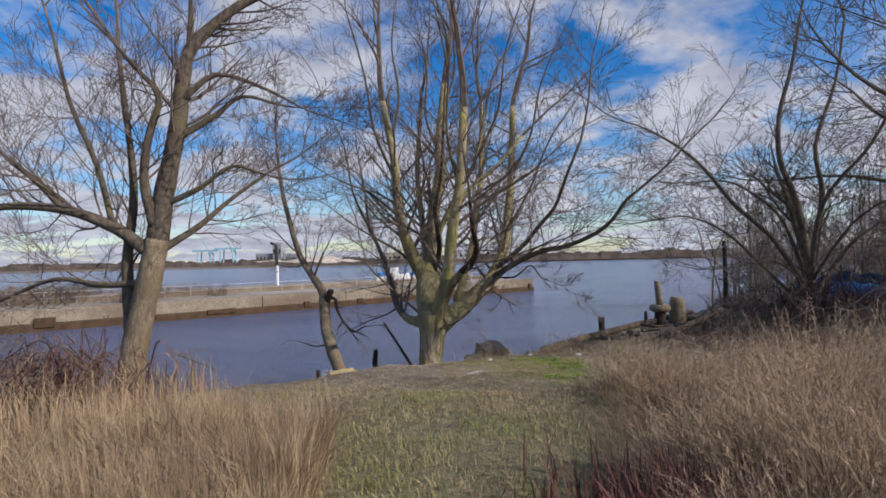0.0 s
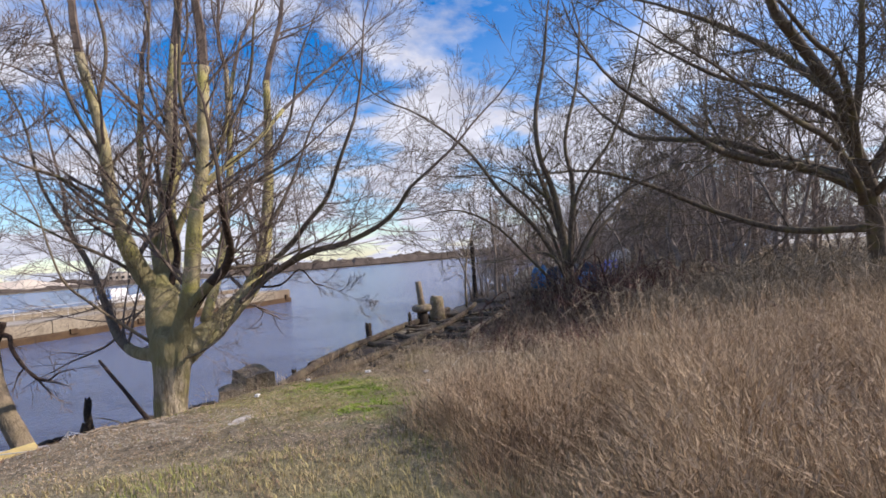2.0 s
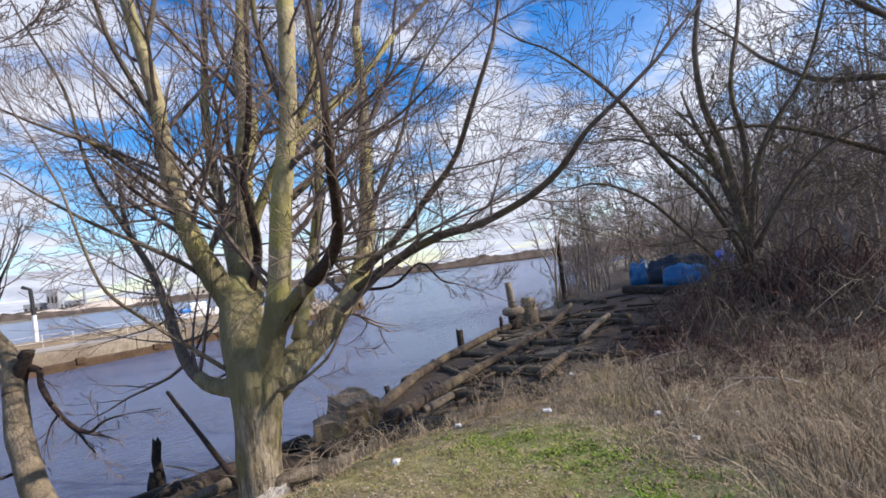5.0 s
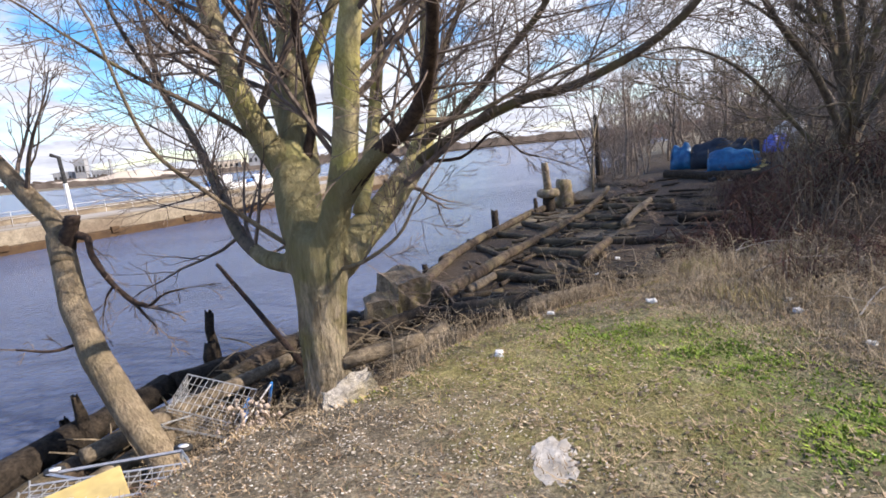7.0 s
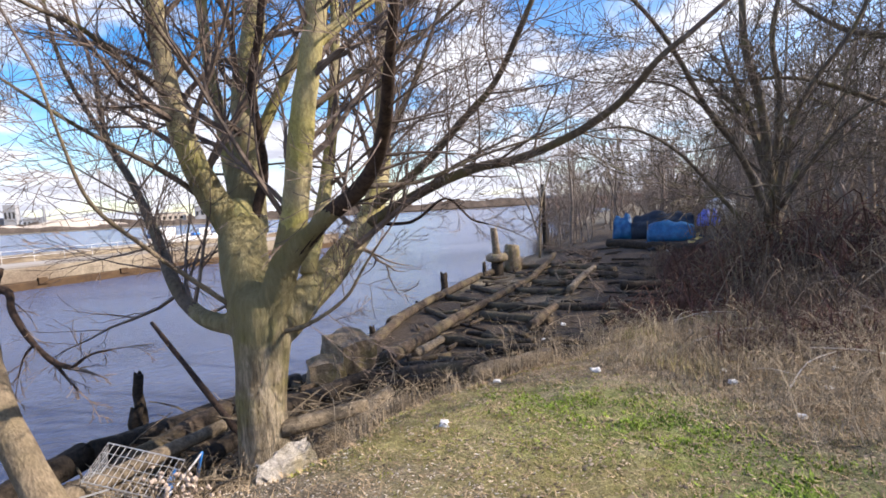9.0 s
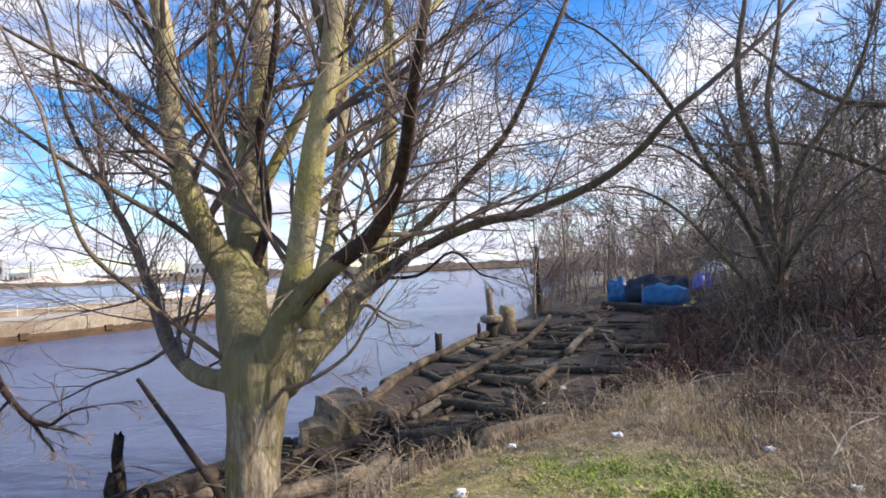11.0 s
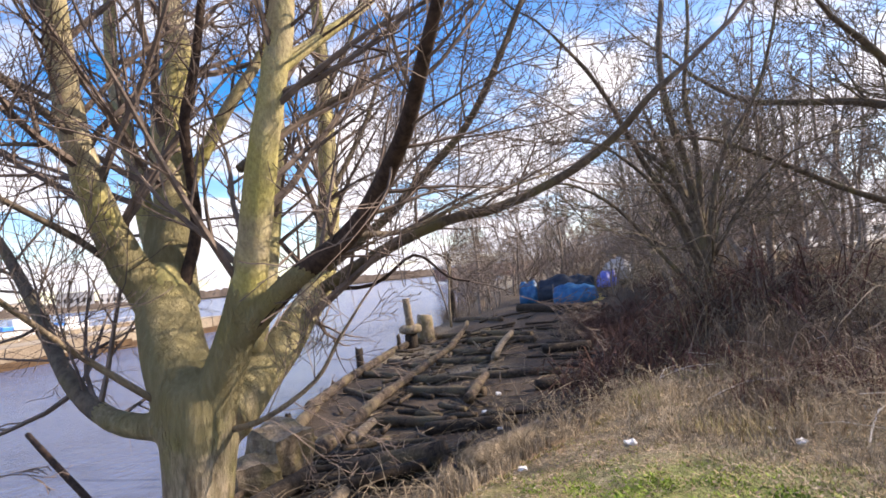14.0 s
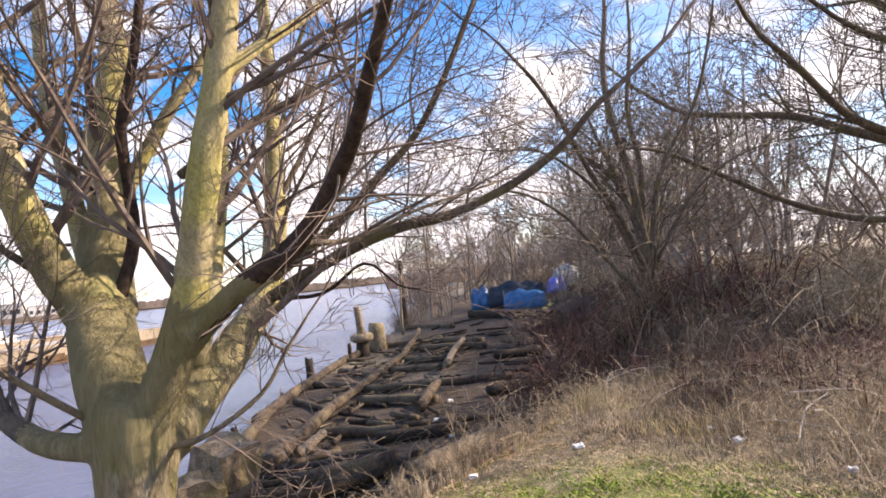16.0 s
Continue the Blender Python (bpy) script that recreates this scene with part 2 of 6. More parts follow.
M_DARKLEAF = material("rotten_leaf", (0.05, 0.034, 0.022), (0.16, 0.11, 0.07), 3, 0.9, 0.0, island=0.5)
M_LEAFPALE = material("pale_seed_fluff", (0.4, 0.31, 0.25), (0.6, 0.5, 0.42), 20, 0.9, 0.0)
M_FARWOOD = material("far_treeline", (0.075, 0.06, 0.05), (0.17, 0.135, 0.11), 0.12, 1.0, 0.0)
M_SAND = material("sand_pile", (0.55, 0.46, 0.36), (0.72, 0.62, 0.5), 0.05, 1.0, 0.0)
M_FARWALL = material("far_building_wall", (0.26, 0.27, 0.29), (0.42, 0.42, 0.43), 0.1, 0.9, 0.0)
M_CRANE = material("pale_blue_paint", (0.25, 0.5, 0.62), (0.4, 0.62, 0.72), 0.3, 0.6, 0.0)
M_WHITEP = material("white_paint", (0.74, 0.74, 0.74), (0.84, 0.84, 0.83), 3, 0.6, 0.0)
M_BLACKP = material("black_paint", (0.02, 0.02, 0.02), (0.05, 0.05, 0.05), 3, 0.6, 0.0)
M_GREY = material("pale_grey_panel", (0.5, 0.5, 0.5), (0.6, 0.6, 0.6), 0.5, 0.7, 0.0)
M_RUST = material("reddish_brick", (0.24, 0.12, 0.10), (0.32, 0.18, 0.15), 0.3, 0.9, 0.0)

# ground: mud, grit, straw thatch and green patches that lie where they grow
M_GROUND = material("bank_soil", (0.09, 0.074, 0.05), (0.255, 0.212, 0.148), 5, 0.95, 0.9, (0.285, 0.243, 0.168), 0.55, pos3=(0.4, 0.6), dist=0.05, fine=0.5, fine_scale=38)


def ground_zone(mat, centre, inner, outer, colour, noise_scale=2.0, rag=0.8, amount=0.95):
    """Mix colour into mat round a place, with a ragged outline."""
    nt = mat.node_tree
    bsdf = nt.nodes["Principled BSDF"]
    src = bsdf.inputs["Base Color"].links[0].from_socket
    tc = nt.nodes.new("ShaderNodeTexCoord")
    sub = nt.nodes.new("ShaderNodeVectorMath")
    sub.operation = "SUBTRACT"
    nt.links.new(tc.outputs["Object"], sub.inputs[0])
    sub.inputs[1].default_value = centre
    ln = nt.nodes.new("ShaderNodeVectorMath")
    ln.operation = "LENGTH"
    nt.links.new(sub.outputs[0], ln.inputs[0])
    ns = nt.nodes.new("ShaderNodeTexNoise")
    ns.inputs["Scale"].default_value, ns.inputs["Detail"].default_value = noise_scale, 6
    nt.links.new(tc.outputs["Object"], ns.inputs["Vector"])
    ad = nt.nodes.new("ShaderNodeMath")
    ad.operation = "MULTIPLY_ADD"
    nt.links.new(ns.outputs["Fac"], ad.inputs[0])
    ad.inputs[1].default_value = rag * 4
    nt.links.new(ln.outputs["Value"], ad.inputs[2])
    mr = nt.nodes.new("ShaderNodeMapRange")
    mr.inputs["From Min"].default_value, mr.inputs["From Max"].default_value = inner + 2 * rag, outer + 2 * rag
    mr.inputs["To Min"].default_value, mr.inputs["To Max"].default_value = amount, 0.0
    nt.links.new(ad.outputs[0], mr.inputs["Value"])
    mx = nt.nodes.new("ShaderNodeMix")
    mx.data_type = "RGBA"
    nt.links.new(mr.outputs[0], mx.inputs["Factor"])
    nt.links.new(src, mx.inputs[6])
    mx.inputs[7].default_value = (*colour, 1)
    nt.links.new(mx.outputs[2], bsdf.inputs["Base Color"])


ground_zone(M_GROUND, (2.3, 8.1, -0.5), 0.5, 1.1, (0.15, 0.19, 0.05), 3.2, 0.5, 0.6)
ground_zone(M_GROUND, (2.2, 9.7, -0.6), 0.5, 1.2, (0.17, 0.22, 0.04), 3.4, 0.5, 0.7)
ground_zone(M_GROUND, (1.2, 8.9, -0.5), 0.3, 1.2, (0.25, 0.225, 0.055), 4.5, 0.5, 0.6)
ground_zone(M_GROUND, (0.9, 10.6, -0.6), 0.5, 1.4, (0.27, 0.25, 0.06), 2.8, 0.4, 0.55)
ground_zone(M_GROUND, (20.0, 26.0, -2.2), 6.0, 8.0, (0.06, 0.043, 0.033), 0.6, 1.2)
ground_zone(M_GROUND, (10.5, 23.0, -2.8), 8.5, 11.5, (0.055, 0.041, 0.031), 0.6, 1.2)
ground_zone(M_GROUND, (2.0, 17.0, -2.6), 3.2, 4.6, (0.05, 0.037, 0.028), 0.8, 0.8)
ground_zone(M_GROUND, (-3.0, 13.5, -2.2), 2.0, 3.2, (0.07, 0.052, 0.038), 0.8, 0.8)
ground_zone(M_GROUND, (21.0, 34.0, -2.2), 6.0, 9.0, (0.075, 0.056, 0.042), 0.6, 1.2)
ground_zone(M_GROUND, (34.0, 50.0, -1.5), 14.0, 20.0, (0.12, 0.09, 0.065), 0.4, 2.0, 0.85)
ground_zone(M_GROUND, (0.4, 3.6, -0.2), 1.8, 4.2, (0.225, 0.205, 0.095), 1.5, 0.6, 0.65)

ground_zone(M_GROUND, (11.0, 26.5, -2.2), 0.8, 2.2, (0.2, 0.165, 0.115), 0.9, 0.4)

# clods, crumbs and damp spots over all the soil
_nt = M_GROUND.node_tree
_b = _nt.nodes["Principled BSDF"]
_src = _b.inputs["Base Color"].links[0].from_socket
_tc = _nt.nodes.new("ShaderNodeTexCoord")
for _scale, _lo, _hi in ((9.0, 0.62, 1.3), (46.0, 0.55, 1.4)):
    _n = _nt.nodes.new("ShaderNodeTexNoise")
    _n.inputs["Scale"].default_value, _n.inputs["Detail"].default_value, _n.inputs["Roughness"].default_value = _scale, 7, 0.7
    _nt.links.new(_tc.outputs["Object"], _n.inputs["Vector"])
    _mr = _nt.nodes.new("ShaderNodeMapRange")
    _mr.inputs["From Min"].default_value, _mr.inputs["From Max"].default_value = 0.36, 0.64
    _mr.inputs["To Min"].default_value, _mr.inputs["To Max"].default_value = _lo, _hi
    _nt.links.new(_n.outputs["Fac"], _mr.inputs["Value"])
    _hs = _nt.nodes.new("ShaderNodeHueSaturation")
    _nt.links.new(_mr.outputs[0], _hs.inputs["Value"])
    _nt.links.new(_src, _hs.inputs["Color"])
    _src = _hs.outputs[0]
_nt.links.new(_src, _b.inputs["Base Color"])

M_WATER = bpy.data.materials.new("river_water")
M_WATER.use_nodes = True
_nt = M_WATER.node_tree
_b = _nt.nodes["Principled BSDF"]
_b.inputs["Base Color"].default_value = (0.105, 0.137, 0.235, 1)
_b.inputs["Roughness"].default_value, _b.inputs["IOR"].default_value = 0.16, 1.33
_tc = _nt.nodes.new("ShaderNodeTexCoord")
_mp = _nt.nodes.new("ShaderNodeMapping")
_mp.inputs["Rotation"].default_value, _mp.inputs["Scale"].default_value = (0, 0, radians(25)), (1, 2.6, 1)
_nt.links.new(_tc.outputs["Object"], _mp.inputs[0])
_n1 = _nt.nodes.new("ShaderNodeTexNoise")
_n1.inputs["Scale"].default_value, _n1.inputs["Detail"].default_value, _n1.inputs["Roughness"].default_value = 1.1, 7, 0.6
_nt.links.new(_mp.outputs[0], _n1.inputs["Vector"])
_n2 = _nt.nodes.new("ShaderNodeTexNoise")
_n2.inputs["Scale"].default_value, _n2.inputs["Detail"].default_value = 0.05, 4
_nt.links.new(_mp.outputs[0], _n2.inputs["Vector"])
_mr = _nt.nodes.new("ShaderNodeMapRange")
_mr.inputs["From Min"].default_value, _mr.inputs["From Max"].default_value = 0.35, 0.65
_mr.inputs["To Min"].default_value, _mr.inputs["To Max"].default_value = 0.35, 1.0
_nt.links.new(_n2.outputs["Fac"], _mr.inputs["Value"])
_bp = _nt.nodes.new("ShaderNodeBump")
_bp.inputs["Distance"].default_value = 0.42
_nt.links.new(_mr.outputs[0], _bp.inputs["Strength"])
_nt.links.new(_n1.outputs["Fac"], _bp.inputs["Height"])
_nt.links.new(_bp.outputs[0], _b.inputs["Normal"])


# ---- building helpers ----
def mesh_of(name, verts, faces, mat, smooth=False):
    me = bpy.data.meshes.new(name)
    me.from_pydata(verts, [], faces)
    me.materials.append(mat)
    if smooth:
        me.polygons.foreach_set("use_smooth", [True] * len(me.polygons))
    me.update()
    return me


def part(name, bm, mat, parent, label=""):
    """One mesh object from a bmesh or (verts, faces), under a thing or a part (or at top level)."""
    if isinstance(bm, tuple):
        me = mesh_of(name, bm[0], bm[1], mat, len(bm) > 2)
    else:
        me = bpy.data.meshes.new(name)
        bm.to_mesh(me)
        bm.free()
        me.materials.append(mat)
    ob = new(name, me)
    if parent is not None:
        ob.parent = parent
    if label:
        ob["label"] = label
    return ob


def thing(name, at, label, category, group="", kind=""):
    ob = new(name)
    ob.empty_display_size = 0.2
    ob.location = at
    return tagged(ob, label, category, group, kind)


def box(bm, cx, cy, cz, sx, sy, sz, bevel=0.0, turn=None):
    m = Matrix.Translation((cx, cy, cz)) @ (turn or Matrix()) @ Matrix.Diagonal((sx, sy, sz, 1))
    made = bmesh.ops.create_cube(bm, size=1.0, matrix=m)["verts"]
    if bevel:
        edges = list({e for v in made for e in v.link_edges})
        bmesh.ops.bevel(bm, geom=edges, offset=bevel, segments=2, affect="EDGES", profile=0.6)
    return bm


def ramp(a, b, t):
    t = min(1.0, max(0.0, (t - a) / (b - a)))
    return t * t * (3 - 2 * t)


def smooth_line(pts, per=4):
    """Catmull-Rom through pts."""
    p = [Vector(q) for q in pts]
    p = [p[0] * 2 - p[1]] + p + [p[-1] * 2 - p[-2]]
    out = []
    for i in range(1, len(p) - 2):
        for k in range(per):
            t = k / per
            a, b, c, d = p[i - 1], p[i], p[i + 1], p[i + 2]
            out.append(0.5 * (2 * b + (c - a) * t + (2 * a - 5 * b + 4 * c - d) * t * t + (3 * b - a - 3 * c + d) * t ** 3))
    out.append(p[-2])
    return out


def tube(V, F, pts, rads, sides=6, lump=0.0, cap=False, rng=None):
    base = len(V)
    d0 = (pts[1] - pts[0]).normalized()
    ref = Vector((0, 0, 1)) if abs(d0.z) < 0.9 else Vector((1, 0, 0))
    u = d0.cross(ref).normalized()
    n = len(pts)
    for i, p in enumerate(pts):
        d = (pts[min(i + 1, n - 1)] - pts[max(i - 1, 0)]).normalized()
        u = (u - d * u.dot(d)).normalized()
        w = d.cross(u)
        for k in range(sides):
            a = 2 * math.pi * k / sides
            off = u * math.cos(a) + w * math.sin(a)
            r = rads[i]
            if lump:
                r *= 1 + lump * noise.noise((p + off * rads[i]) * (0.5 / max(rads[i], 0.02)))
            V.append(p + off * r)
    for i in range(n - 1):
        for k in range(sides):
            k2 = (k + 1) % sides
            a, b = base + i * sides, base + (i + 1) * sides
            F.append((a + k, a + k2, b + k2, b + k))
    if cap:
        F.append(tuple(base + k for k in reversed(range(sides))))
        F.append(tuple(base + (n - 1) * sides + k for k in range(sides)))


def turned(d, angle, rng):
    """d bent by angle to a random side."""
    side = d.orthogonal().normalized()
    side.rotate(Matrix.Rotation(rng.uniform(0, 2 * math.pi), 3, d))
    return (d * math.cos(angle) + side * math.sin(angle)).normalized()


def sprout(V, F, p, d, r, length, level, rng, up=0.12, wig=0.18, kids=(8, 7, 4), spread=0.7, thin=0.0035, coarse=False):
    """A branch that wanders, tapers and bears smaller branches."""
    n = (7, 6, 5, 4)[min(3, 3 - level)] if level <= 3 else 8
    if coarse:
        n = 2 if level <= 0 else 3
    step = length / n
    pts, q, e = [p.copy()], p.copy(), d.copy()
    for _ in range(n):
        e = (e + Vector((rng.gauss(0, wig), rng.gauss(0, wig), rng.gauss(0, wig) + up)) * 0.6).normalized()
        q = q + e * step
        pts.append(q)
    rads = [max(thin, r * (1 - 0.85 * i / n)) for i in range(n + 1)]
    tube(V, F, pts, rads, 5 if r > 0.03 else (4 if r > 0.012 else 3))
    if level <= 0:
        return
    count = kids[min(len(kids) - 1, len(kids) - level)]
    for k in range(count):
        t = 0.18 + 0.8 * (k + rng.random()) / count
        i = min(n - 1, int(t * n))
        f = t * n - i
        at = pts[i].lerp(pts[i + 1], f)
        ax = (pts[i + 1] - pts[i]).normalized()
        rr = rads[i] * rng.uniform(0.4, 0.62)
        sprout(V, F, at, turned(ax, rng.uniform(0.6, 1.15) * spread, rng), max(rr, thin), length * rng.uniform(0.38, 0.62) * (1.05 - 0.45 * t), level - 1, rng, up, wig, kids, spread, thin, coarse)


def limb_along(V, F, VT, FT, pts, r0, r1, rng, kids=9, length=2.2, level=2, start=0.25, up=0.15, sides=10, lump=0.12, thin=0.004, fork=(8, 7, 4), coarse=False):
    """A thick limb along a line, with branches on it that go into the twig lists."""
    line = smooth_line(pts)
    n = len(line) - 1
    rads = [r0 + (r1 - r0) * (i / n) ** 0.8 for i in range(n + 1)]
    tube(V, F, line, rads, sides, lump, True)
    for k in range(kids):
        t = start + (1 - start) * (k + rng.random()) / kids
        i = min(n - 1, int(t * n))
        ax = (line[i + 1] - line[i]).normalized()
        sprout(VT, FT, line[i].copy(), turned(ax, rng.uniform(0.55, 1.25), rng), rads[i] * rng.uniform(0.17, 0.32), length * rng.uniform(0.6, 1.15) * (1.1 - 0.4 * t), level, rng, up, kids=fork, thin=thin, coarse=coarse)
    if kids:
        sprout(VT, FT, line[-1].copy(), (line[-1] - line[-2]).normalized(), r1, length * 1.3, level + 1 if level < 3 else level, rng, up, kids=fork, thin=thin, coarse=coarse)


# ---- the lie of the land ----
WATER = -3.6
SHORE = Vector((-2.0, 15.2))
ALONG = Vector((0.58, 0.815)).normalized()
INLAND = Vector((ALONG.y, -ALONG.x))


def shore_coords(x, y):
    v = Vector((x, y)) - SHORE
    return v.dot(INLAND), v.dot(ALONG)


def land(x, y):
    """Height of the ground."""
    s, a = shore_coords(x, y)
    s += 0.35 * noise.noise(Vector((x * 0.3, y * 0.3, 1.7)))
    edge = min(14.0, max(2.6, 3.9 + (a + 3.9) * 0.65)) if a > -3.9 else max(1.5, 3.9 + (a + 3.9) * 0.12)
    edge += 0.7 * ramp(0.5, 4.0, a)
    lip = 1.0 - ramp(-3.3, -1.6, a)
    flat_z = -0.05 * min(9.0, max(-4.0, y)) - 0.07 * max(0.0, min(y, 15.0) - 9.0) + 0.12 * ramp(4, 16, x)
    low = -2.0 - 1.25 * ramp(0, 9, a)
    high = -1.95 - 0.95 * ramp(2, 9, a) + 0.9 * ramp(20, 34, a)
    deck = low + (high - low) * ramp(-0.3, 6.5, s)
    z = deck + (flat_z - deck) * ramp(edge - 1.95 + lip - 2.0 * ramp(4, 12, a), edge - 0.4 + lip * 0.6, s)
    z += 0.05 * noise.noise(Vector((x * 0.9, y * 0.9, 0))) + 0.025 * noise.noise(Vector((x * 2.7, y * 2.7, 5)))
    out = s + 1.5 * ramp(5, 11, a) - 0.9 * ramp(24, 32, a)
    if out < 0.2:
        z += (-6.5 - z) * ramp(0.2, -1.0, out)
    if y > 470 + 12 * noise.noise(Vector((x * 0.01, 0, 0))) and s < 5:
        z = -6.5 + 4.2 * ramp(470, 484, y)
    return z


def graded(lo, hi, fine_lo, fine_hi, step):
    out, x, g = [], fine_lo, step
    while x < fine_hi:
        out.append(x)
        x += step
    while x < hi:
        out.append(x)
        g *= 1.22
        x += g
    out.append(hi)
    x, g = fine_lo, step
    left = []
    while x > lo:
        g *= 1.22
        x -= g
        left.append(max(lo, x))
    return left[::-1] + out


gx, gy = graded(-1600, 1600, -9, 16, 0.22), graded(-1200, 2200, -3, 36, 0.22)
gv = [(x, y, land(x, y)) for y in gy for x in gx]
w = len(gx)
gf = [(j * w + i, j * w + i + 1, (j + 1) * w + i + 1, (j + 1) * w + i) for j in range(len(gy) - 1) for i in range(w - 1)]
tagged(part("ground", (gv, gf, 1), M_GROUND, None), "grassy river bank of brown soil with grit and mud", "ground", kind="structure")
tagged(part("water", ([(-1600, -1200, WATER), (1600, -1200, WATER), (1600, 2200, WATER), (-1600, 2200, WATER)], [(0, 1, 2, 3)]), M_WATER, None), "rippled brown-blue tidal river water", "water", kind="structure")

# ---- the maple at the bank ----
rng = random.Random(11)
BASE = Vector((-0.36, 13.12, -2.35))
maple = thing("maple_tree", BASE, "large bare multi-stemmed maple with mossy yellow-green bark at the water's edge", "tree")


def at_base(pts, base=BASE):
    return [Vector(p) - base for p in pts]


TV, TF = [], []
line = smooth_line(at_base([(-0.36, 13.12, -2.55), (-0.38, 13.12, -2.0), (-0.38, 13.1, -1.2), (-0.34, 13.1, -0.5), (-0.3, 13.12, 0.05), (-0.27, 13.15, 0.3)]), 6)
n_ = len(line) - 1
tube(TV, TF, line, [0.285 + 0.24 * math.exp(-9 * i / n_) + 0.09 * ramp(0.45, 0.85, i / n_) - 0.12 * ramp(0.85, 1.0, i / n_) for i in range(n_ + 1)], 28, 0.12, True)
for q in range(6):
    # root flares
    a_ = q * 1.05 + 0.4
    o = Vector((math.cos(a_), math.sin(a_), 0))
    tube(TV, TF, smooth_line([Vector((0, 0, 0.75)) + o * 0.16, Vector((0, 0, 0.35)) + o * 0.3, Vector((0, 0, 0.02)) + o * 0.52, Vector((0, 0, -0.25)) + o * 0.75], 4), [0.1 + 0.05 * math.sin(q * 2.0)] * 13, 10, 0.1, True)
VT, FT = [], []


def maple_limb(bark, r0, r1, kids, length, *pts):
    """One limb of the maple: first and last radius, branches on it and their length, and its line."""
    V, F = [], []
    limb_along(V, F, VT, FT, at_base(pts), r0, r1, rng, kids, length * 1.3, 2, 0.2, 0.05, 12 if r0 > 0.1 else 8, thin=0.0032, fork=(8, 7, 3))
    part("limb", (V, F, 1), bark, maple, "dark dead bark" if bark is M_DARKLIMB else "")
    if r0 > 0.09 and min((Vector(pts[0]) - Vector(q)).length for q in ((-0.3, 13.1, 0.0), (-0.48, 14.05, 1.15))) < 0.8:
        # the foot of the limb, swollen, grows into the trunk
        foot = smooth_line(at_base(pts))
        m_ = max(4, int(len(foot) * (0.95 if not kids else 0.34)))
        reach, rr = 0.0, []
        for i in range(m_):
            reach += (foot[i] - foot[i - 1]).length if i else 0.0
            rr.append((r0 + (r1 - r0) * (i / (len(foot) - 1)) ** 0.8) * (1.06 + (0.18 if kids else -0.02) * math.exp(-reach / 0.35) - 0.16 * ramp(m_ * 0.6, m_ - 1, i)))
        tube(TV, TF, foot[:m_], rr, 16, 0.12, True)


maple_limb(M_LIMB, 0.32, 0.25, 0, 1.5, (-0.32, 13.1, -0.15), (-0.44, 13.4, 0.42), (-0.46, 13.85, 1.01), (-0.44, 14.05, 1.3))
maple_limb(M_LIMB, 0.2, 0.085, 18, 2.4, (-0.5, 13.95, 0.95), (-0.83, 13.9, 1.54), (-1.02, 13.7, 2.09), (-1.13, 13.6, 2.62), (-1.2, 13.5, 3.3), (-1.24, 13.4, 4.1), (-1.5, 13.3, 5.6))
maple_limb(M_LIMB, 0.245, 0.11, 18, 2.6, (-0.42, 14.0, 1.0), (-0.29, 14.3, 1.96), (-0.3, 14.5, 2.92), (-0.09, 14.7, 3.95), (-0.11, 14.9, 4.9), (0.05, 15.3, 6.6))
maple_limb(M_LIMB, 0.095, 0.045, 12, 2.0, (-0.2, 14.3, 2.15), (0.04, 14.2, 2.64), (0.36, 14.0, 3.22), (0.68, 13.9, 3.7), (0.94, 13.8, 4.3), (1.2, 13.9, 5.6))
maple_limb(M_DARKLIMB, 0.07, 0.035, 9, 1.5, (-0.36, 13.85, 0.95), (-0.14, 13.8, 1.7), (-0.16, 13.6, 2.2), (-0.21, 13.4, 2.77), (-0.09, 13.3, 3.31), (0.01, 13.2, 3.95), (0.07, 13.0, 4.75))
maple_limb(M_LIMB, 0.18, 0.095, 15, 2.4, (-0.2, 13.0, 0.05), (0.06, 12.6, 0.87), (0.17, 12.4, 1.49), (0.27, 12.2, 2.24), (0.38, 12.1, 2.82), (0.48, 12.0, 3.4), (0.6, 11.9, 5.0))
maple_limb(M_DARKLIMB, 0.115, 0.032, 20, 1.2, (-0.05, 12.85, 0.5), (0.36, 12.1, 1.08), (0.68, 11.5, 1.39), (0.8, 11.1, 1.68), (0.76, 10.5, 1.96), (0.71, 10.1, 2.24), (0.68, 9.7, 2.6))
maple_limb(M_LIMB, 0.245, 0.085, 18, 2.5, (-0.12, 13.05, -0.1), (0.66, 13.8, 0.42), (1.32, 14.4, 1.05), (1.63, 14.8, 1.81), (1.82, 15.1, 2.93), (1.96, 15.4, 4.33), (2.05, 15.7, 6.0))
maple_limb(M_GREYLIMB, 0.085, 0.03, 19, 1.7, (1.2, 14.3, 0.93), (1.92, 13.6, 1.39), (2.47, 13.0, 1.65), (2.97, 12.6, 1.74), (3.58, 12.2, 2.01), (3.88, 11.7, 2.31), (4.05, 11.3, 2.67), (4.3, 11.1, 2.9))
maple_limb(M_GREYLIMB, 0.075, 0.03, 18, 1.9, (1.36, 14.4, 1.2), (2.02, 13.8, 1.76), (2.45, 13.3, 2.3), (2.8, 12.9, 2.75), (2.98, 12.4, 3.36), (3.3, 12.1, 4.2))
maple_limb(M_GREYLIMB, 0.118, 0.04, 34, 2.0, (-0.5, 13.1, -0.12), (-1.01, 13.6, -0.02), (-1.39, 14.3, 0.36), (-1.73, 15.3, 1.09), (-2.1, 16.1, 1.84), (-2.47, 16.5, 2.56), (-2.65, 17.0, 3.54))
maple_limb(M_PALE, 0.034, 0.013, 15, 1.2, (-0.6, 13.2, 0.1), (-1.1, 13.0, 0.58), (-1.46, 12.6, 0.99), (-1.74, 12.2, 1.38), (-1.86, 12.0, 1.88), (-1.95, 11.8, 2.5))
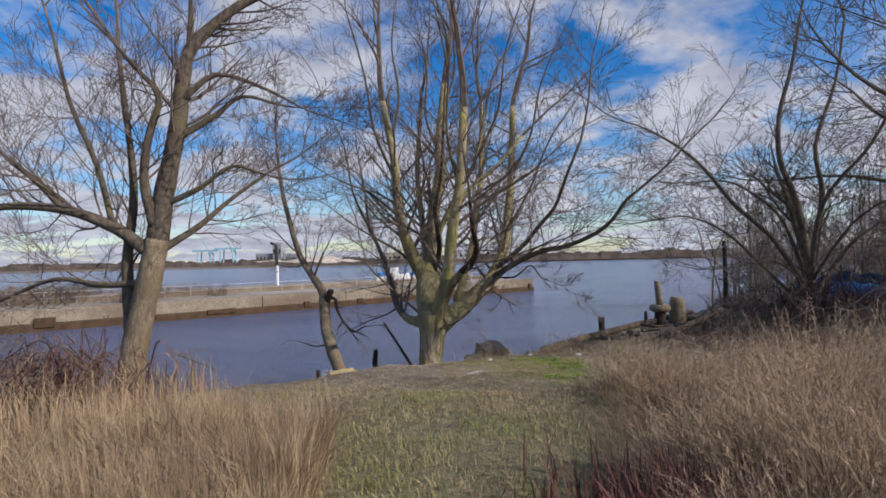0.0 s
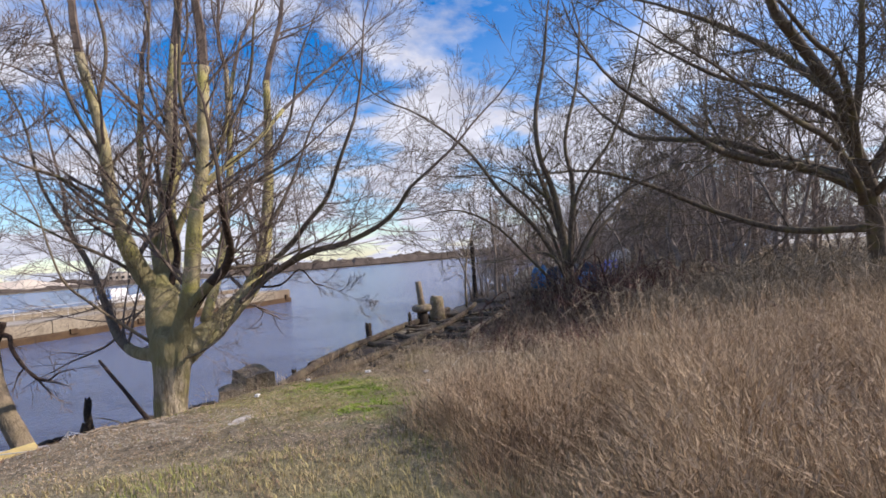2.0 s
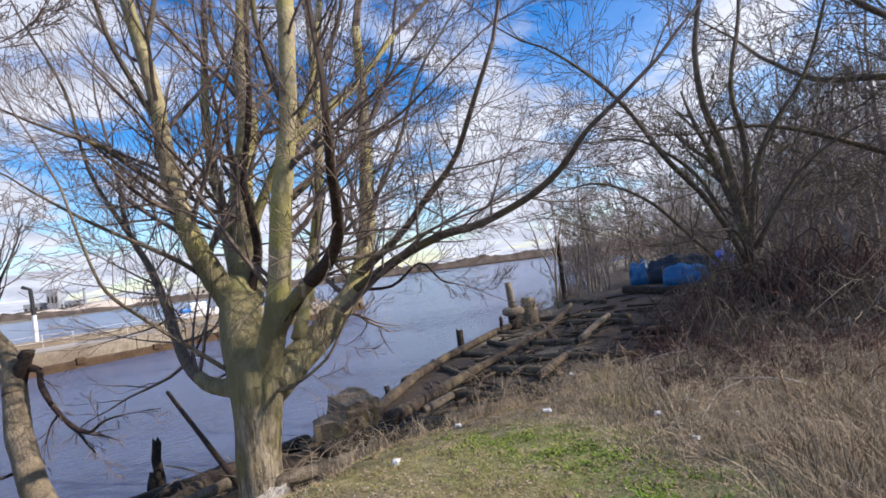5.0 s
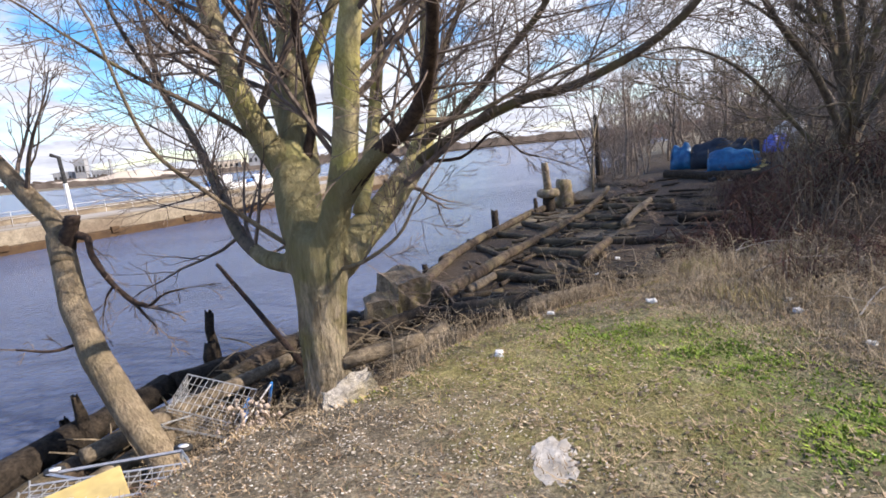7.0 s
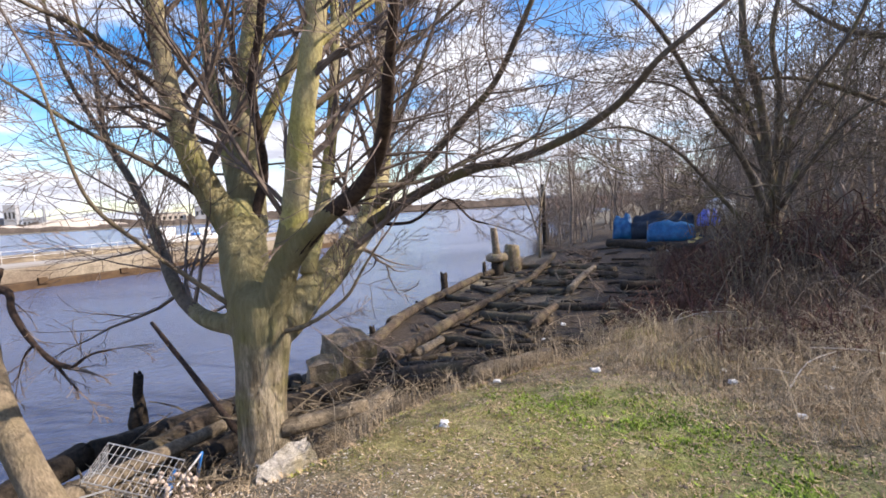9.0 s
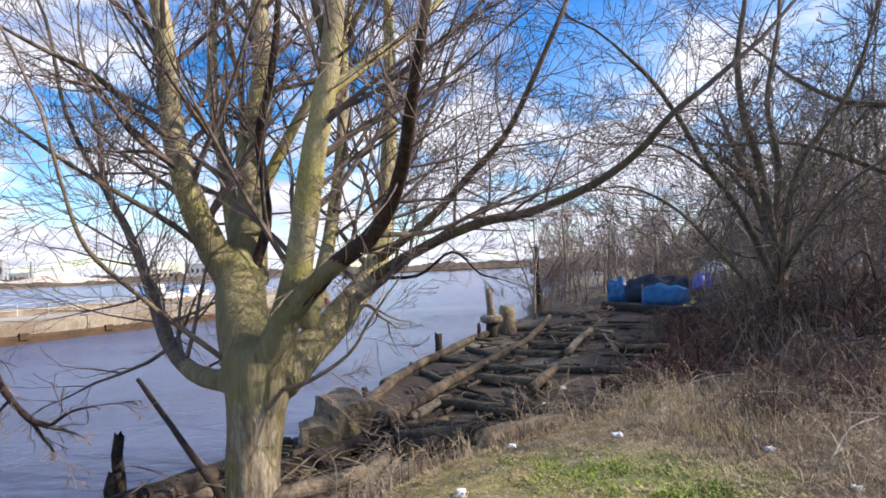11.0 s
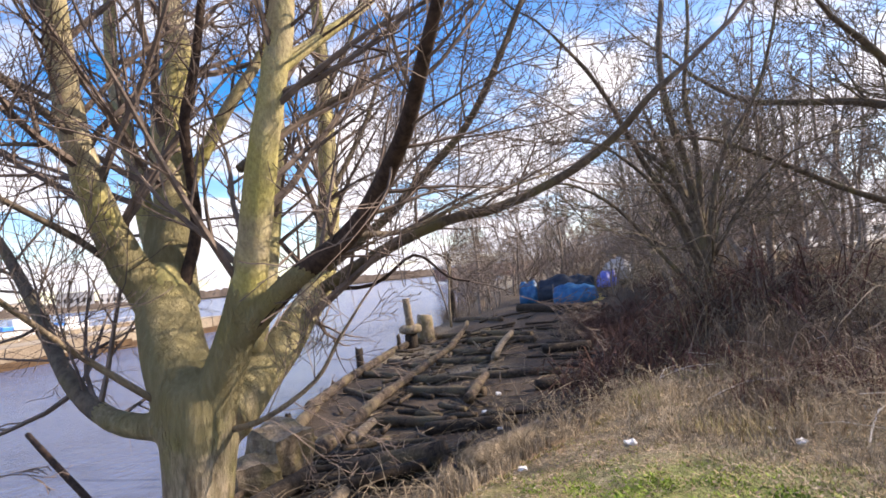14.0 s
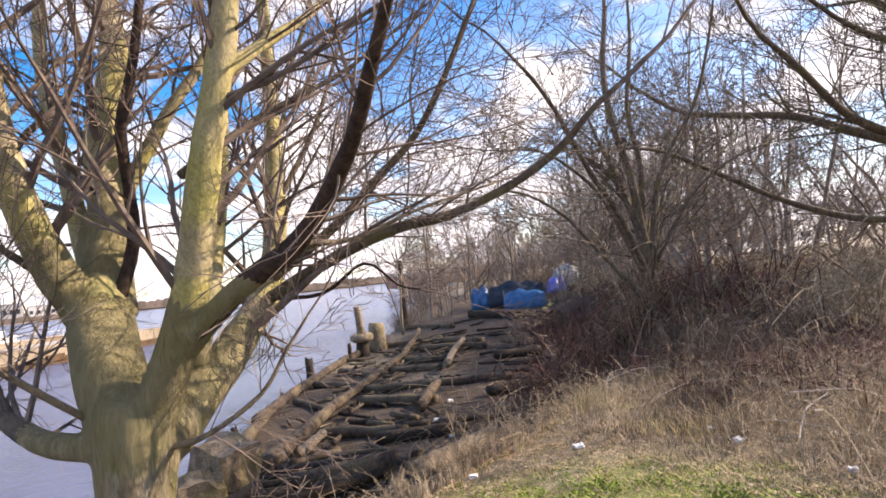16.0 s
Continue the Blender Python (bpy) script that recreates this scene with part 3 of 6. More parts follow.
maple_limb(M_PALE, 0.032, 0.012, 12, 0.9, (-0.1, 12.95, -0.2), (0.19, 12.6, -0.08), (0.6, 12.4, 0.2), (0.82, 12.3, 0.55), (1.02, 12.2, 0.85))
maple_limb(M_LIMB, 0.12, 0.06, 15, 2.4, (-0.46, 14.1, 1.2), (-0.62, 14.6, 2.4), (-0.8, 15.2, 4.0), (-0.7, 15.7, 6.0))
maple_limb(M_LIMB, 0.11, 0.055, 15, 2.4, (0.3, 13.5, 0.4), (0.65, 13.9, 1.5), (0.9, 14.2, 2.8), (1.05, 14.6, 4.2), (1.1, 15.0, 6.0))
maple_limb(M_LIMB, 0.075, 0.035, 9, 1.9, (0.4, 12.1, 2.9), (0.63, 12.15, 3.09), (0.92, 12.2, 3.33), (1.38, 12.3, 3.71), (1.98, 12.4, 4.41))
maple_limb(M_GREYLIMB, 0.05, 0.016, 14, 1.3, (-1.02, 13.6, 2.56), (-1.43, 13.3, 2.88), (-1.84, 13.0, 3.23), (-2.22, 12.8, 3.38), (-2.47, 12.6, 3.48))
maple_limb(M_GREYLIMB, 0.045, 0.014, 14, 1.2, (-0.7, 14.0, 1.25), (-1.16, 13.8, 1.68), (-1.55, 13.5, 1.95), (-1.93, 13.2, 2.19), (-2.2, 12.9, 2.39), (-2.5, 12.6, 2.64))
maple_limb(M_GREYLIMB, 0.05, 0.018, 12, 1.4, (0.26, 13.3, 2.3), (1.07, 13.5, 2.95), (1.62, 13.4, 3.27), (2.18, 13.3, 3.6), (2.72, 13.1, 4.04))
maple_limb(M_GREYLIMB, 0.032, 0.012, 10, 1.0, (0.72, 11.5, 1.42), (1.49, 12.1, 1.48), (2.3, 12.2, 1.76), (3.36, 12.2, 2.04))
maple_limb(M_DARKLIMB, 0.03, 0.01, 10, 0.8, (1.2, 14.3, 1.0), (1.81, 13.8, 0.98), (2.2, 13.4, 1.29), (2.41, 13.0, 1.0), (2.58, 12.8, 0.92))
for top_line in (
        ((-1.22, 13.45, 3.6), (-1.7, 13.2, 4.8), (-1.9, 13.0, 6.2), (-2.3, 12.8, 7.8)), ((-1.3, 13.4, 4.6), (-1.1, 13.6, 5.8), (-1.3, 13.9, 7.2), (-1.2, 14.0, 8.4)),
        ((-0.1, 14.8, 4.4), (-0.5, 14.9, 5.6), (-0.45, 15.2, 7.0), (-0.7, 15.4, 8.4)), ((0.0, 15.1, 5.8), (0.35, 15.2, 7.0), (0.3, 15.3, 8.6)),
        ((0.45, 12.05, 3.2), (0.2, 11.9, 4.4), (0.25, 11.8, 5.8), (0.0, 11.7, 7.2)), ((0.95, 13.8, 4.2), (1.5, 13.7, 5.4), (1.7, 13.6, 6.8), (2.1, 13.5, 8.0)),
        ((1.9, 15.3, 3.8), (2.5, 15.2, 5.0), (2.8, 15.1, 6.4), (3.3, 15.0, 7.6)), ((1.7, 14.9, 2.2), (2.4, 14.9, 3.4), (3.0, 15.0, 4.8), (3.7, 15.1, 5.8)), ((-2.4, 16.4, 2.4), (-2.9, 16.2, 3.6), (-3.1, 16.0, 5.0), (-3.6, 15.9, 6.2))):
    maple_limb(M_GREYLIMB, 0.045, 0.016, 11, 1.7, *top_line)
trunk = part("trunk", (TV, TF, 1), M_TRUNK, maple, "stout grey-tan furrowed trunk")
grown = trunk.modifiers.new("grown", "REMESH")
grown.mode, grown.voxel_size, grown.use_smooth_shade = "VOXEL", 0.026, True
eased = trunk.modifiers.new("eased", "SMOOTH")
eased.factor, eased.iterations = 0.6, 12
tagged(part("crown", (VT, FT), M_TWIG, maple), kind="stuff")

# ---- the leaning tree ----
BASE2 = Vector((-1.95, 11.75, -2.0))
leaner = thing("leaning_tree", BASE2, "pale smooth-barked tree leaning out over the water", "tree")
V, F, VT, FT = [], [], [], []
rng = random.Random(5)
limb_along(V, F, VT, FT, at_base([(-1.85, 11.7, -2.15), (-1.99, 11.8, -1.87), (-2.38, 12.1, -1.22), (-2.69, 12.4, -0.68), (-2.9, 12.7, -0.26), (-3.0, 12.9, 0.19), (-3.07, 13.1, 0.6)], BASE2), 0.17, 0.13, rng, 0, 1.0, 1, 0.55, 0.1, 16)
part("trunk", (V, F, 1), M_PALE, leaner)
V, F = [], []
limb_along(V, F, VT, FT, at_base([(-3.0, 12.9, 0.3), (-3.1, 13.15, 0.7), (-3.45, 13.3, 1.2), (-3.8, 13.5, 1.71), (-4.15, 13.8, 2.63), (-4.45, 14.1, 3.59), (-4.66, 14.4, 4.75)], BASE2), 0.13, 0.04, rng, 14, 1.6, 2, 0.3, 0.12, 12)
part("upper_trunk", (V, F, 1), M_PALE, leaner)
V, F = [], []
limb_along(V, F, VT, FT, at_base([(-3.0, 13.0, 0.45), (-2.86, 12.95, 0.72), (-2.84, 12.94, 0.8)], BASE2), 0.1, 0.07, rng, 0, 1.0, 1, 0.5, 0.1, 10, lump=0.35)
part("snag", (V, F, 1), M_DARKLIMB, leaner, "broken dark stub")
for pts, r0, r1, kids in (([(-2.95, 13.0, 0.6), (-2.73, 12.9, 0.55), (-2.68, 12.8, 0.36), (-2.52, 12.7, 0.07), (-2.31, 12.6, -0.16), (-2.13, 12.5, -0.22)], 0.05, 0.026, 9), ([(-2.13, 12.5, -0.22), (-1.94, 12.4, -0.09), (-1.73, 12.4, -0.06)], 0.02, 0.008, 5), ([(-2.31, 12.6, -0.16), (-2.18, 12.5, -0.32), (-2.07, 12.4, -0.43)], 0.02, 0.008, 5), ([(-2.48, 12.7, 0.04), (-2.59, 12.7, -0.1), (-2.66, 12.7, -0.3)], 0.018, 0.007, 5), ([(-2.8, 12.6, -0.5), (-3.1, 12.5, -0.55), (-3.4, 12.4, -0.45)], 0.025, 0.01, 4)):
    V, F = [], []
    limb_along(V, F, VT, FT, at_base(pts, BASE2), r0, r1, rng, kids, 0.32, 1, 0.3, -0.12, 7, 0.3, fork=(4, 4, 3))
    part("limb", (V, F, 1), M_DARKLIMB, leaner, "dark drooping dead branch")
tagged(part("crown", (VT, FT), M_TWIG, leaner), kind="stuff")

# ---- the old tree seen first ----
BASE3 = Vector((-5.72, 9.3, -0.85))
old = thing("old_tree", BASE3, "gnarled bare tree with broken limbs on the bank", "tree")
rng = random.Random(7)
VT, FT = [], []


def old_limb(nm, r0, r1, kids, length, *pts):
    V, F = [], []
    limb_along(V, F, VT, FT, at_base(pts, BASE3), r0, r1, rng, int(kids * 1.4), length, 2, 0.25, 0.1, 12)
    part(nm, (V, F, 1), M_PALE if nm == "trunk" else M_GREYLIMB, old)


old_limb("trunk", 0.25, 0.21, 0, 2.0, (-5.95, 9.3, -1.6), (-5.78, 9.3, -0.6), (-5.55, 9.3, 0.54), (-5.35, 9.3, 1.35), (-5.22, 9.33, 2.0))
old_limb("upper_trunk", 0.21, 0.07, 14, 2.2, (-5.25, 9.35, 1.9), (-5.15, 9.45, 2.9), (-4.9, 9.5, 4.12), (-4.83, 9.6, 5.09), (-4.71, 9.7, 5.75), (-4.27, 9.8, 6.25), (-3.7, 9.9, 6.7), (-2.81, 10.0, 7.09))
old_limb("limb", 0.14, 0.045, 18, 2.2, (-5.35, 9.3, 1.75), (-5.95, 9.2, 2.22), (-6.79, 9.0, 2.57), (-7.76, 8.7, 2.62), (-8.67, 8.4, 2.29))
old_limb("limb", 0.07, 0.03, 14, 2.2, (-6.79, 9.0, 2.57), (-7.21, 8.9, 3.07), (-7.63, 8.8, 3.46), (-8.15, 8.7, 3.95))
old_limb("limb", 0.13, 0.04, 14, 2.2, (-5.75, 9.33, 0.2), (-5.85, 9.4, 1.0), (-5.85, 9.4, 1.76), (-5.76, 9.45, 2.69), (-5.81, 9.5, 3.53), (-6.02, 9.6, 4.81), (-6.19, 9.7, 5.91))
old_limb("limb", 0.11, 0.04, 12, 1.8, (-5.24, 9.3, 2.15), (-5.39, 9.2, 3.06), (-5.25, 9.1, 3.84), (-4.98, 9.0, 4.6), (-5.37, 8.9, 5.13))
old_limb("limb", 0.07, 0.022, 10, 1.6, (-5.1, 9.4, 2.67), (-4.54, 9.6, 2.98), (-3.99, 9.8, 3.42), (-3.49, 9.9, 3.31))
old_limb("limb", 0.08, 0.025, 12, 1.6, (-5.25, 9.35, 1.75), (-4.56, 9.6, 2.25), (-4.0, 9.8, 2.78), (-3.31, 10.0, 3.32))
old_limb("limb", 0.08, 0.02, 7, 1.3, (-4.9, 9.5, 3.95), (-4.2, 9.6, 4.38), (-3.71, 9.7, 4.76), (-3.03, 9.9, 4.63))
old_limb("limb", 0.07, 0.02, 7, 1.3, (-4.84, 9.5, 4.64), (-4.19, 9.6, 5.17), (-3.42, 9.8, 4.99), (-2.63, 10.0, 4.59))
old_limb("limb", 0.08, 0.03, 12, 1.9, (-5.46, 9.3, 1.2), (-6.36, 9.4, 1.16), (-7.39, 9.5, 1.28), (-8.56, 9.6, 0.88))
old_limb("limb", 0.08, 0.03, 4, 1.4, (-4.75, 9.7, 5.6), (-4.7, 9.7, 6.49), (-4.77, 9.8, 7.4))
old_limb("limb", 0.06, 0.03, 12, 2.2, (-6.0, 9.2, 2.25), (-6.3, 9.2, 3.4), (-6.8, 9.2, 4.6), (-7.1, 9.2, 5.8))
tagged(part("crown", (VT, FT), M_TWIG, old), kind="stuff")

# ---- the tree by the brambles, forking from the ground ----
BASE4 = Vector((10.3, 15.2, land(10.3, 15.2) - 0.1))
forked = thing("forked_tree", BASE4, "dark bare tree that forks low above brambles", "tree")
rng = random.Random(21)
VT, FT = [], []


def forked_stem(r0, r1, kids, *pts):
    V, F = [], []
    slim = 0.84 if kids > 3 else 1.0
    limb_along(V, F, VT, FT, at_base(pts, BASE4), r0 * slim, r1 * slim, rng, kids + 6, 2.5, 2, 0.22, 0.04, 9, thin=0.005, fork=(8, 6, 3))
    part("stem" if kids > 3 else "trunk", (V, F, 1), M_GREYLIMB, forked)


forked_stem(0.2, 0.13, 3, (10.32, 15.2, -1.45), (10.27, 15.19, -1.12), (10.24, 15.19, -0.10), (10.21, 15.19, 0.91), (10.12, 15.25, 1.58))
forked_stem(0.132, 0.044, 14, (10.21, 15.19, 0.86), (9.92, 15.19, 2.82), (9.50, 15.19, 4.07), (9.58, 15.31, 5.38), (10.04, 15.43, 6.80), (10.48, 15.67, 8.42))
forked_stem(0.121, 0.039, 13, (10.30, 15.31, 0.26), (10.55, 15.43, 1.69), (10.85, 15.55, 3.18), (10.78, 15.67, 4.57), (11.56, 15.91, 6.47), (12.04, 16.15, 8.42))
forked_stem(0.098, 0.031, 17, (10.18, 15.13, 0.26), (9.13, 14.95, 1.81), (7.97, 14.71, 2.81), (7.20, 14.59, 3.73), (6.46, 14.47, 4.37), (5.68, 14.35, 4.82))
forked_stem(0.092, 0.031, 13, (10.19, 15.13, 0.62), (10.25, 14.83, 2.26), (10.54, 14.59, 3.20), (11.44, 14.35, 4.34), (12.16, 14.23, 5.88), (12.52, 14.11, 7.22))
forked_stem(0.081, 0.024, 13, (10.36, 15.31, 0.14), (11.68, 15.79, 1.58), (13.00, 16.15, 2.42), (14.08, 16.51, 3.50), (15.04, 16.87, 4.94))
forked_stem(0.069, 0.020, 15, (10.19, 15.25, -0.22), (9.05, 15.55, 1.15), (8.22, 15.79, 2.08), (7.22, 16.03, 2.60), (6.37, 16.27, 2.54))
forked_stem(0.075, 0.022, 15, (10.26, 15.31, 0.38), (10.02, 16.03, 2.33), (9.41, 16.39, 3.20), (8.74, 16.75, 3.70), (7.75, 16.99, 3.74))
forked_stem(0.057, 0.018, 13, (10.12, 15.19, 0.02), (9.40, 14.47, 0.86), (8.56, 13.87, 1.22), (7.72, 13.51, 1.22))
forked_stem(0.057, 0.020, 12, (10.24, 15.07, 0.74), (10.84, 14.35, 2.18), (11.68, 13.87, 2.90), (12.64, 13.39, 3.26))
tagged(part("crown", (VT, FT), M_GREYLIMB, forked), kind="stuff")

# ---- the spreading tree whose boughs reach over the grass ----
BASE5 = Vector((18.2, 11.4, land(18.2, 11.4) - 0.1))
spread_tree = thing("spreading_tree", BASE5, "big dark bare tree with long low spreading boughs", "tree")
rng = random.Random(33)
VT, FT = [], []


def spread_bough(nm, r0, r1, kids, *pts):
    V, F = [], []
    limb_along(V, F, VT, FT, at_base(pts, BASE5), r0, r1, rng, kids + 3, 2.9, 2, 0.2, 0.04, 10, thin=0.007, fork=(8, 6, 3))
    part(nm, (V, F, 1), M_GREYLIMB, spread_tree)


spread_bough("trunk", 0.26, 0.11, 8, (18.2, 11.4, -0.4), (17.8, 11.2, 1.2), (17.3, 11.0, 2.4), (16.4, 10.8, 3.6), (15.5, 10.5, 4.6), (14.2, 10.3, 5.5), (12.7, 10.0, 6.3))
spread_bough("bough", 0.16, 0.05, 18, (17.0, 11.1, 2.6), (16.2, 12.6, 3.4), (15.4, 13.9, 4.2), (14.6, 15.0, 4.5), (14.0, 16.2, 4.9), (13.6, 17.3, 5.9))
spread_bough("bough", 0.15, 0.05, 20, (17.2, 11.0, 2.2), (15.6, 11.4, 2.9), (14.2, 11.8, 3.2), (12.8, 12.0, 3.6), (11.6, 12.2, 4.4), (10.6, 12.4, 5.0))
spread_bough("bough", 0.13, 0.04, 18, (17.4, 11.2, 1.9), (15.8, 10.4, 2.5), (14.0, 9.8, 3.3), (12.4, 9.4, 3.6), (11.0, 9.4, 4.2))
spread_bough("bough", 0.16, 0.05, 18, (17.3, 11.1, 2.4), (18.2, 10.6, 4.2), (18.0, 10.2, 6.2), (17.4, 10.0, 8.2))
spread_bough("bough", 0.15, 0.04, 18, (15.6, 10.5, 4.6), (15.2, 11.6, 6.0), (14.0, 12.6, 7.2), (12.6, 13.4, 8.0))
spread_bough("bough", 0.12, 0.04, 16, (16.4, 10.8, 3.6), (16.0, 10.2, 5.2), (15.6, 9.8, 7.0), (15.8, 9.6, 9.0))
spread_bough("bough", 0.12, 0.03, 18, (17.0, 11.0, 2.8), (15.5, 10.2, 4.2), (13.8, 9.4, 5.0), (12.2, 8.9, 5.2), (10.8, 8.6, 5.8))
spread_bough("bough", 0.11, 0.03, 18, (16.0, 10.7, 4.0), (14.6, 11.4, 5.0), (13.0, 11.8, 5.4), (11.4, 12.2, 6.2))
spread_bough("bough", 0.12, 0.03, 16, (17.5, 11.1, 2.0), (17.0, 9.6, 3.2), (16.2, 8.4, 4.4), (15.0, 7.4, 5.5))
spread_bough("bough", 0.12, 0.04, 16, (17.6, 11.3, 1.2), (16.8, 13.0, 1.3), (15.6, 14.4, 2.0), (13.8, 15.5, 3.1), (12.2, 15.8, 3.6), (11.2, 16.0, 3.7))
tagged(part("crown", (VT, FT), M_GREYLIMB, spread_tree), kind="stuff")

# a snapped pale branch hanging in it
V, F = [], []
BASE6 = Vector((10.5, 11.5, 0.9))
tube(V, F, smooth_line(at_base([(9.2, 12.1, 0.2), (9.9, 11.9, 0.75), (10.5, 11.4, 0.95), (11.1, 11.2, 1.3), (11.7, 10.8, 1.4)], BASE6)), [0.02, 0.018] + [0.013] * 12 + [0.008] * 3, 6, 0.3, True)
snapped = tagged(part("fallen_branch", (V, F, 1), M_LOGTAN, None), "bleached broken branch caught in the brambles", "branch")
snapped.location = BASE6

# ---- woodland behind ----
def wood_tree(seed, height, stems, lean_out):
    rng = random.Random(seed)
    t = thing("bare_tree", (0, 0, 0), "bare grey-brown woodland tree behind the brambles", "tree", "bare trees of the wood")
    V, F, VT, FT = [], [], [], []
    for k in range(stems):
        a = 2 * math.pi * k / max(1, stems) + rng.random()
        o = Vector((math.cos(a), math.sin(a), 0)) * lean_out * (stems > 1)
        h = height * rng.uniform(0.75, 1.0)
        pts = [Vector((0, 0, -0.3)) + o * 0.05]
        for i in range(1, 6):
            pts.append(Vector((rng.gauss(0, 0.12), rng.gauss(0, 0.12), h * 0.62 * i / 5)) + o * (i / 5) ** 1.2)
        limb_along(V, F, VT, FT, pts, 0.0135 * height / (0.5 + 0.5 * stems), 0.05, rng, 10 if stems > 1 else 19, height * 0.27, 2, 0.15, 0.1, 6, thin=0.012, fork=(5, 5, 3), coarse=True)
    part("trunk", (V, F, 1), M_WOODS, t)
    tagged(part("crown", (VT, FT), M_WOODS, t), kind="stuff")
    return t


templates = [wood_tree(101, 11.0, 1, 0), wood_tree(102, 10.0, 2, 1.6), wood_tree(103, 8.0, 3, 2.2), wood_tree(104, 13.5, 1, 0)]
rng = random.Random(55)
spots = []
def wood_belt(count, a0, a1, s0, s1, gap):
    n = 0
    while n < count:
        p = SHORE + ALONG * rng.uniform(a0, a1) + INLAND * rng.uniform(s0, s1)
        if p.x < 10.5 or (p - Vector((18.2, 11.4))).length < 3 or (p - Vector((27.5, 37.6))).length < 3.6 or any((p - q).length < gap for q in spots):
            n += 0.02
            continue
        spots.append(p)
        n += 1


# behind the grass, behind the camp, on the shore, and thinning far off
wood_belt(46, 4, 34, 14, 36, 1.5)
wood_belt(20, 16, 38, 12.5, 20, 1.2)
wood_belt(82, 34, 78, 4.5, 32, 1.2)
wood_belt(20, 36, 72, 0.6, 4.5, 1.0)
wood_belt(24, 78, 210, 1, 30, 2.0)
for i, p in enumerate(spots):
    src = templates[i % 4] if i >= 4 else templates[i]
    m = pose(p.x, p.y, land(p.x, p.y), rng.uniform(-4, 4), rng.uniform(-4, 4), rng.uniform(0, 360))
    k = rng.uniform(0.7, 1.15)
    if i < 4:
        src.matrix_basis = m
    else:
        c = copy_thing(src, m)
        c.scale = (k, k, k)

# the white dead tree at the water
BASE7 = Vector((19.0, 42.0, -2.6))
dead_tree = thing("dead_white_tree", BASE7, "slim dead tree with bleached white limbs by the water", "tree")
rng = random.Random(9)
V, F, VT, FT = [], [], [], []
limb_along(V, F, VT, FT, at_base([(19.0, 42, -3.0), (19.1, 42, -0.6), (19.6, 42.4, 1.3), (20.2, 42.7, 2.6), (20.8, 43, 4.0)], BASE7), 0.1, 0.05, rng, 8, 2.2, 1, 0.4, 0.1, 8, thin=0.012)
limb_along(V, F, VT, FT, at_base([(19.4, 42.2, 0.6), (19.1, 42, 1.8), (18.7, 42, 3.0)], BASE7), 0.07, 0.04, rng, 5, 1.6, 1, 0.4, 0.1, 8, thin=0.012)
part("trunk", (V, F, 1), M_PALE, dead_tree)
tagged(part("crown", (VT, FT), M_WHITE, dead_tree), kind="stuff")


# ---- brambles ----
def bramble(seed, size, count, mat, label="tangled leafless brown bramble bush", group="brambles"):
    rng = random.Random(seed)
    t = thing("bramble_bush", (0, 0, 0), label, "bush", group)
    V, F, VT, FT = [], [], [], []
    for _ in range(count):
        a, out = rng.uniform(0, 6.283), rng.uniform(0.2, 1.0) * size
        p = Vector((rng.gauss(0, 0.35) * size, rng.gauss(0, 0.35) * size, -0.1))
        h = rng.uniform(0.4, 1.0) * size
        tip = p + Vector((math.cos(a) * out, math.sin(a) * out, rng.uniform(0.1, 0.7) * h))
        mid = p.lerp(tip, 0.5) + Vector((rng.gauss(0, 0.1), rng.gauss(0, 0.1), h * 0.7))
        pts = smooth_line([p, p.lerp(mid, 0.6) + Vector((0, 0, 0.1 * h)), mid, tip], 3)
        r = rng.uniform(0.005, 0.013)
        tube(V, F, pts, [r * (1 - 0.6 * i / (len(pts) - 1)) for i in range(len(pts))], 3)
        for _ in range(2):
            i = rng.randrange(2, len(pts) - 1)
            sprout(VT, FT, pts[i].copy(), turned((pts[i + 1] - pts[i]).normalized(), 0.9, rng), r * 0.6, size * rng.uniform(0.2, 0.45), 1, rng, 0.02, 0.3, kids=(2, 2), thin=0.003, coarse=True)
    tagged(part("cane_tangle", (V, F), mat, t), kind="stuff")
    tagged(part("fine_growth", (VT, FT), mat, t), kind="stuff")
    return t


bushes = [bramble(k, 1.0, 42, M_BRAMBLE) for k in (1, 2, 3)]
red_bushes = [bramble(k, 1.0, 50, M_REDCANE, "dark red-brown bramble thicket at the edge of the mud", "dark brambles") for k in (4, 5)]
pale_bushes = [bramble(k, 1.0, 50, M_BRUSH, "pale straw-coloured dry brush on the grassy slope", "pale brush") for k in (6, 7)]
rng = random.Random(78)
for i in range(64):
    a, si = rng.uniform(6.0, 27.0), rng.uniform(9.2, 12.6)
    p = SHORE + ALONG * a + INLAND * si
    if i > 51:
        p = Vector((rng.gauss(21.6, 1.5), rng.gauss(27.3, 1.7)))
    elif i > 38:
        p = Vector((rng.uniform(10.2, 13.6), rng.uniform(15.0, 18.4)))
    elif i > 25:
        p = Vector((rng.uniform(7.8, 10.8), rng.uniform(13.4, 15.6)))
    m = pose(p.x, p.y, land(p.x, p.y), rng.uniform(-8, 8), rng.uniform(-8, 8), rng.uniform(0, 360))
    b = red_bushes[i % 2]
    if i >= 2:
        b = copy_thing(b, m)
    b.matrix_basis = m
    kk = rng.uniform(0.8, 1.3) * (2.1 if 38 < i < 52 else 1.5 if 25 < i < 39 else 1.1)
    b.scale = (kk, kk, kk * 0.85)
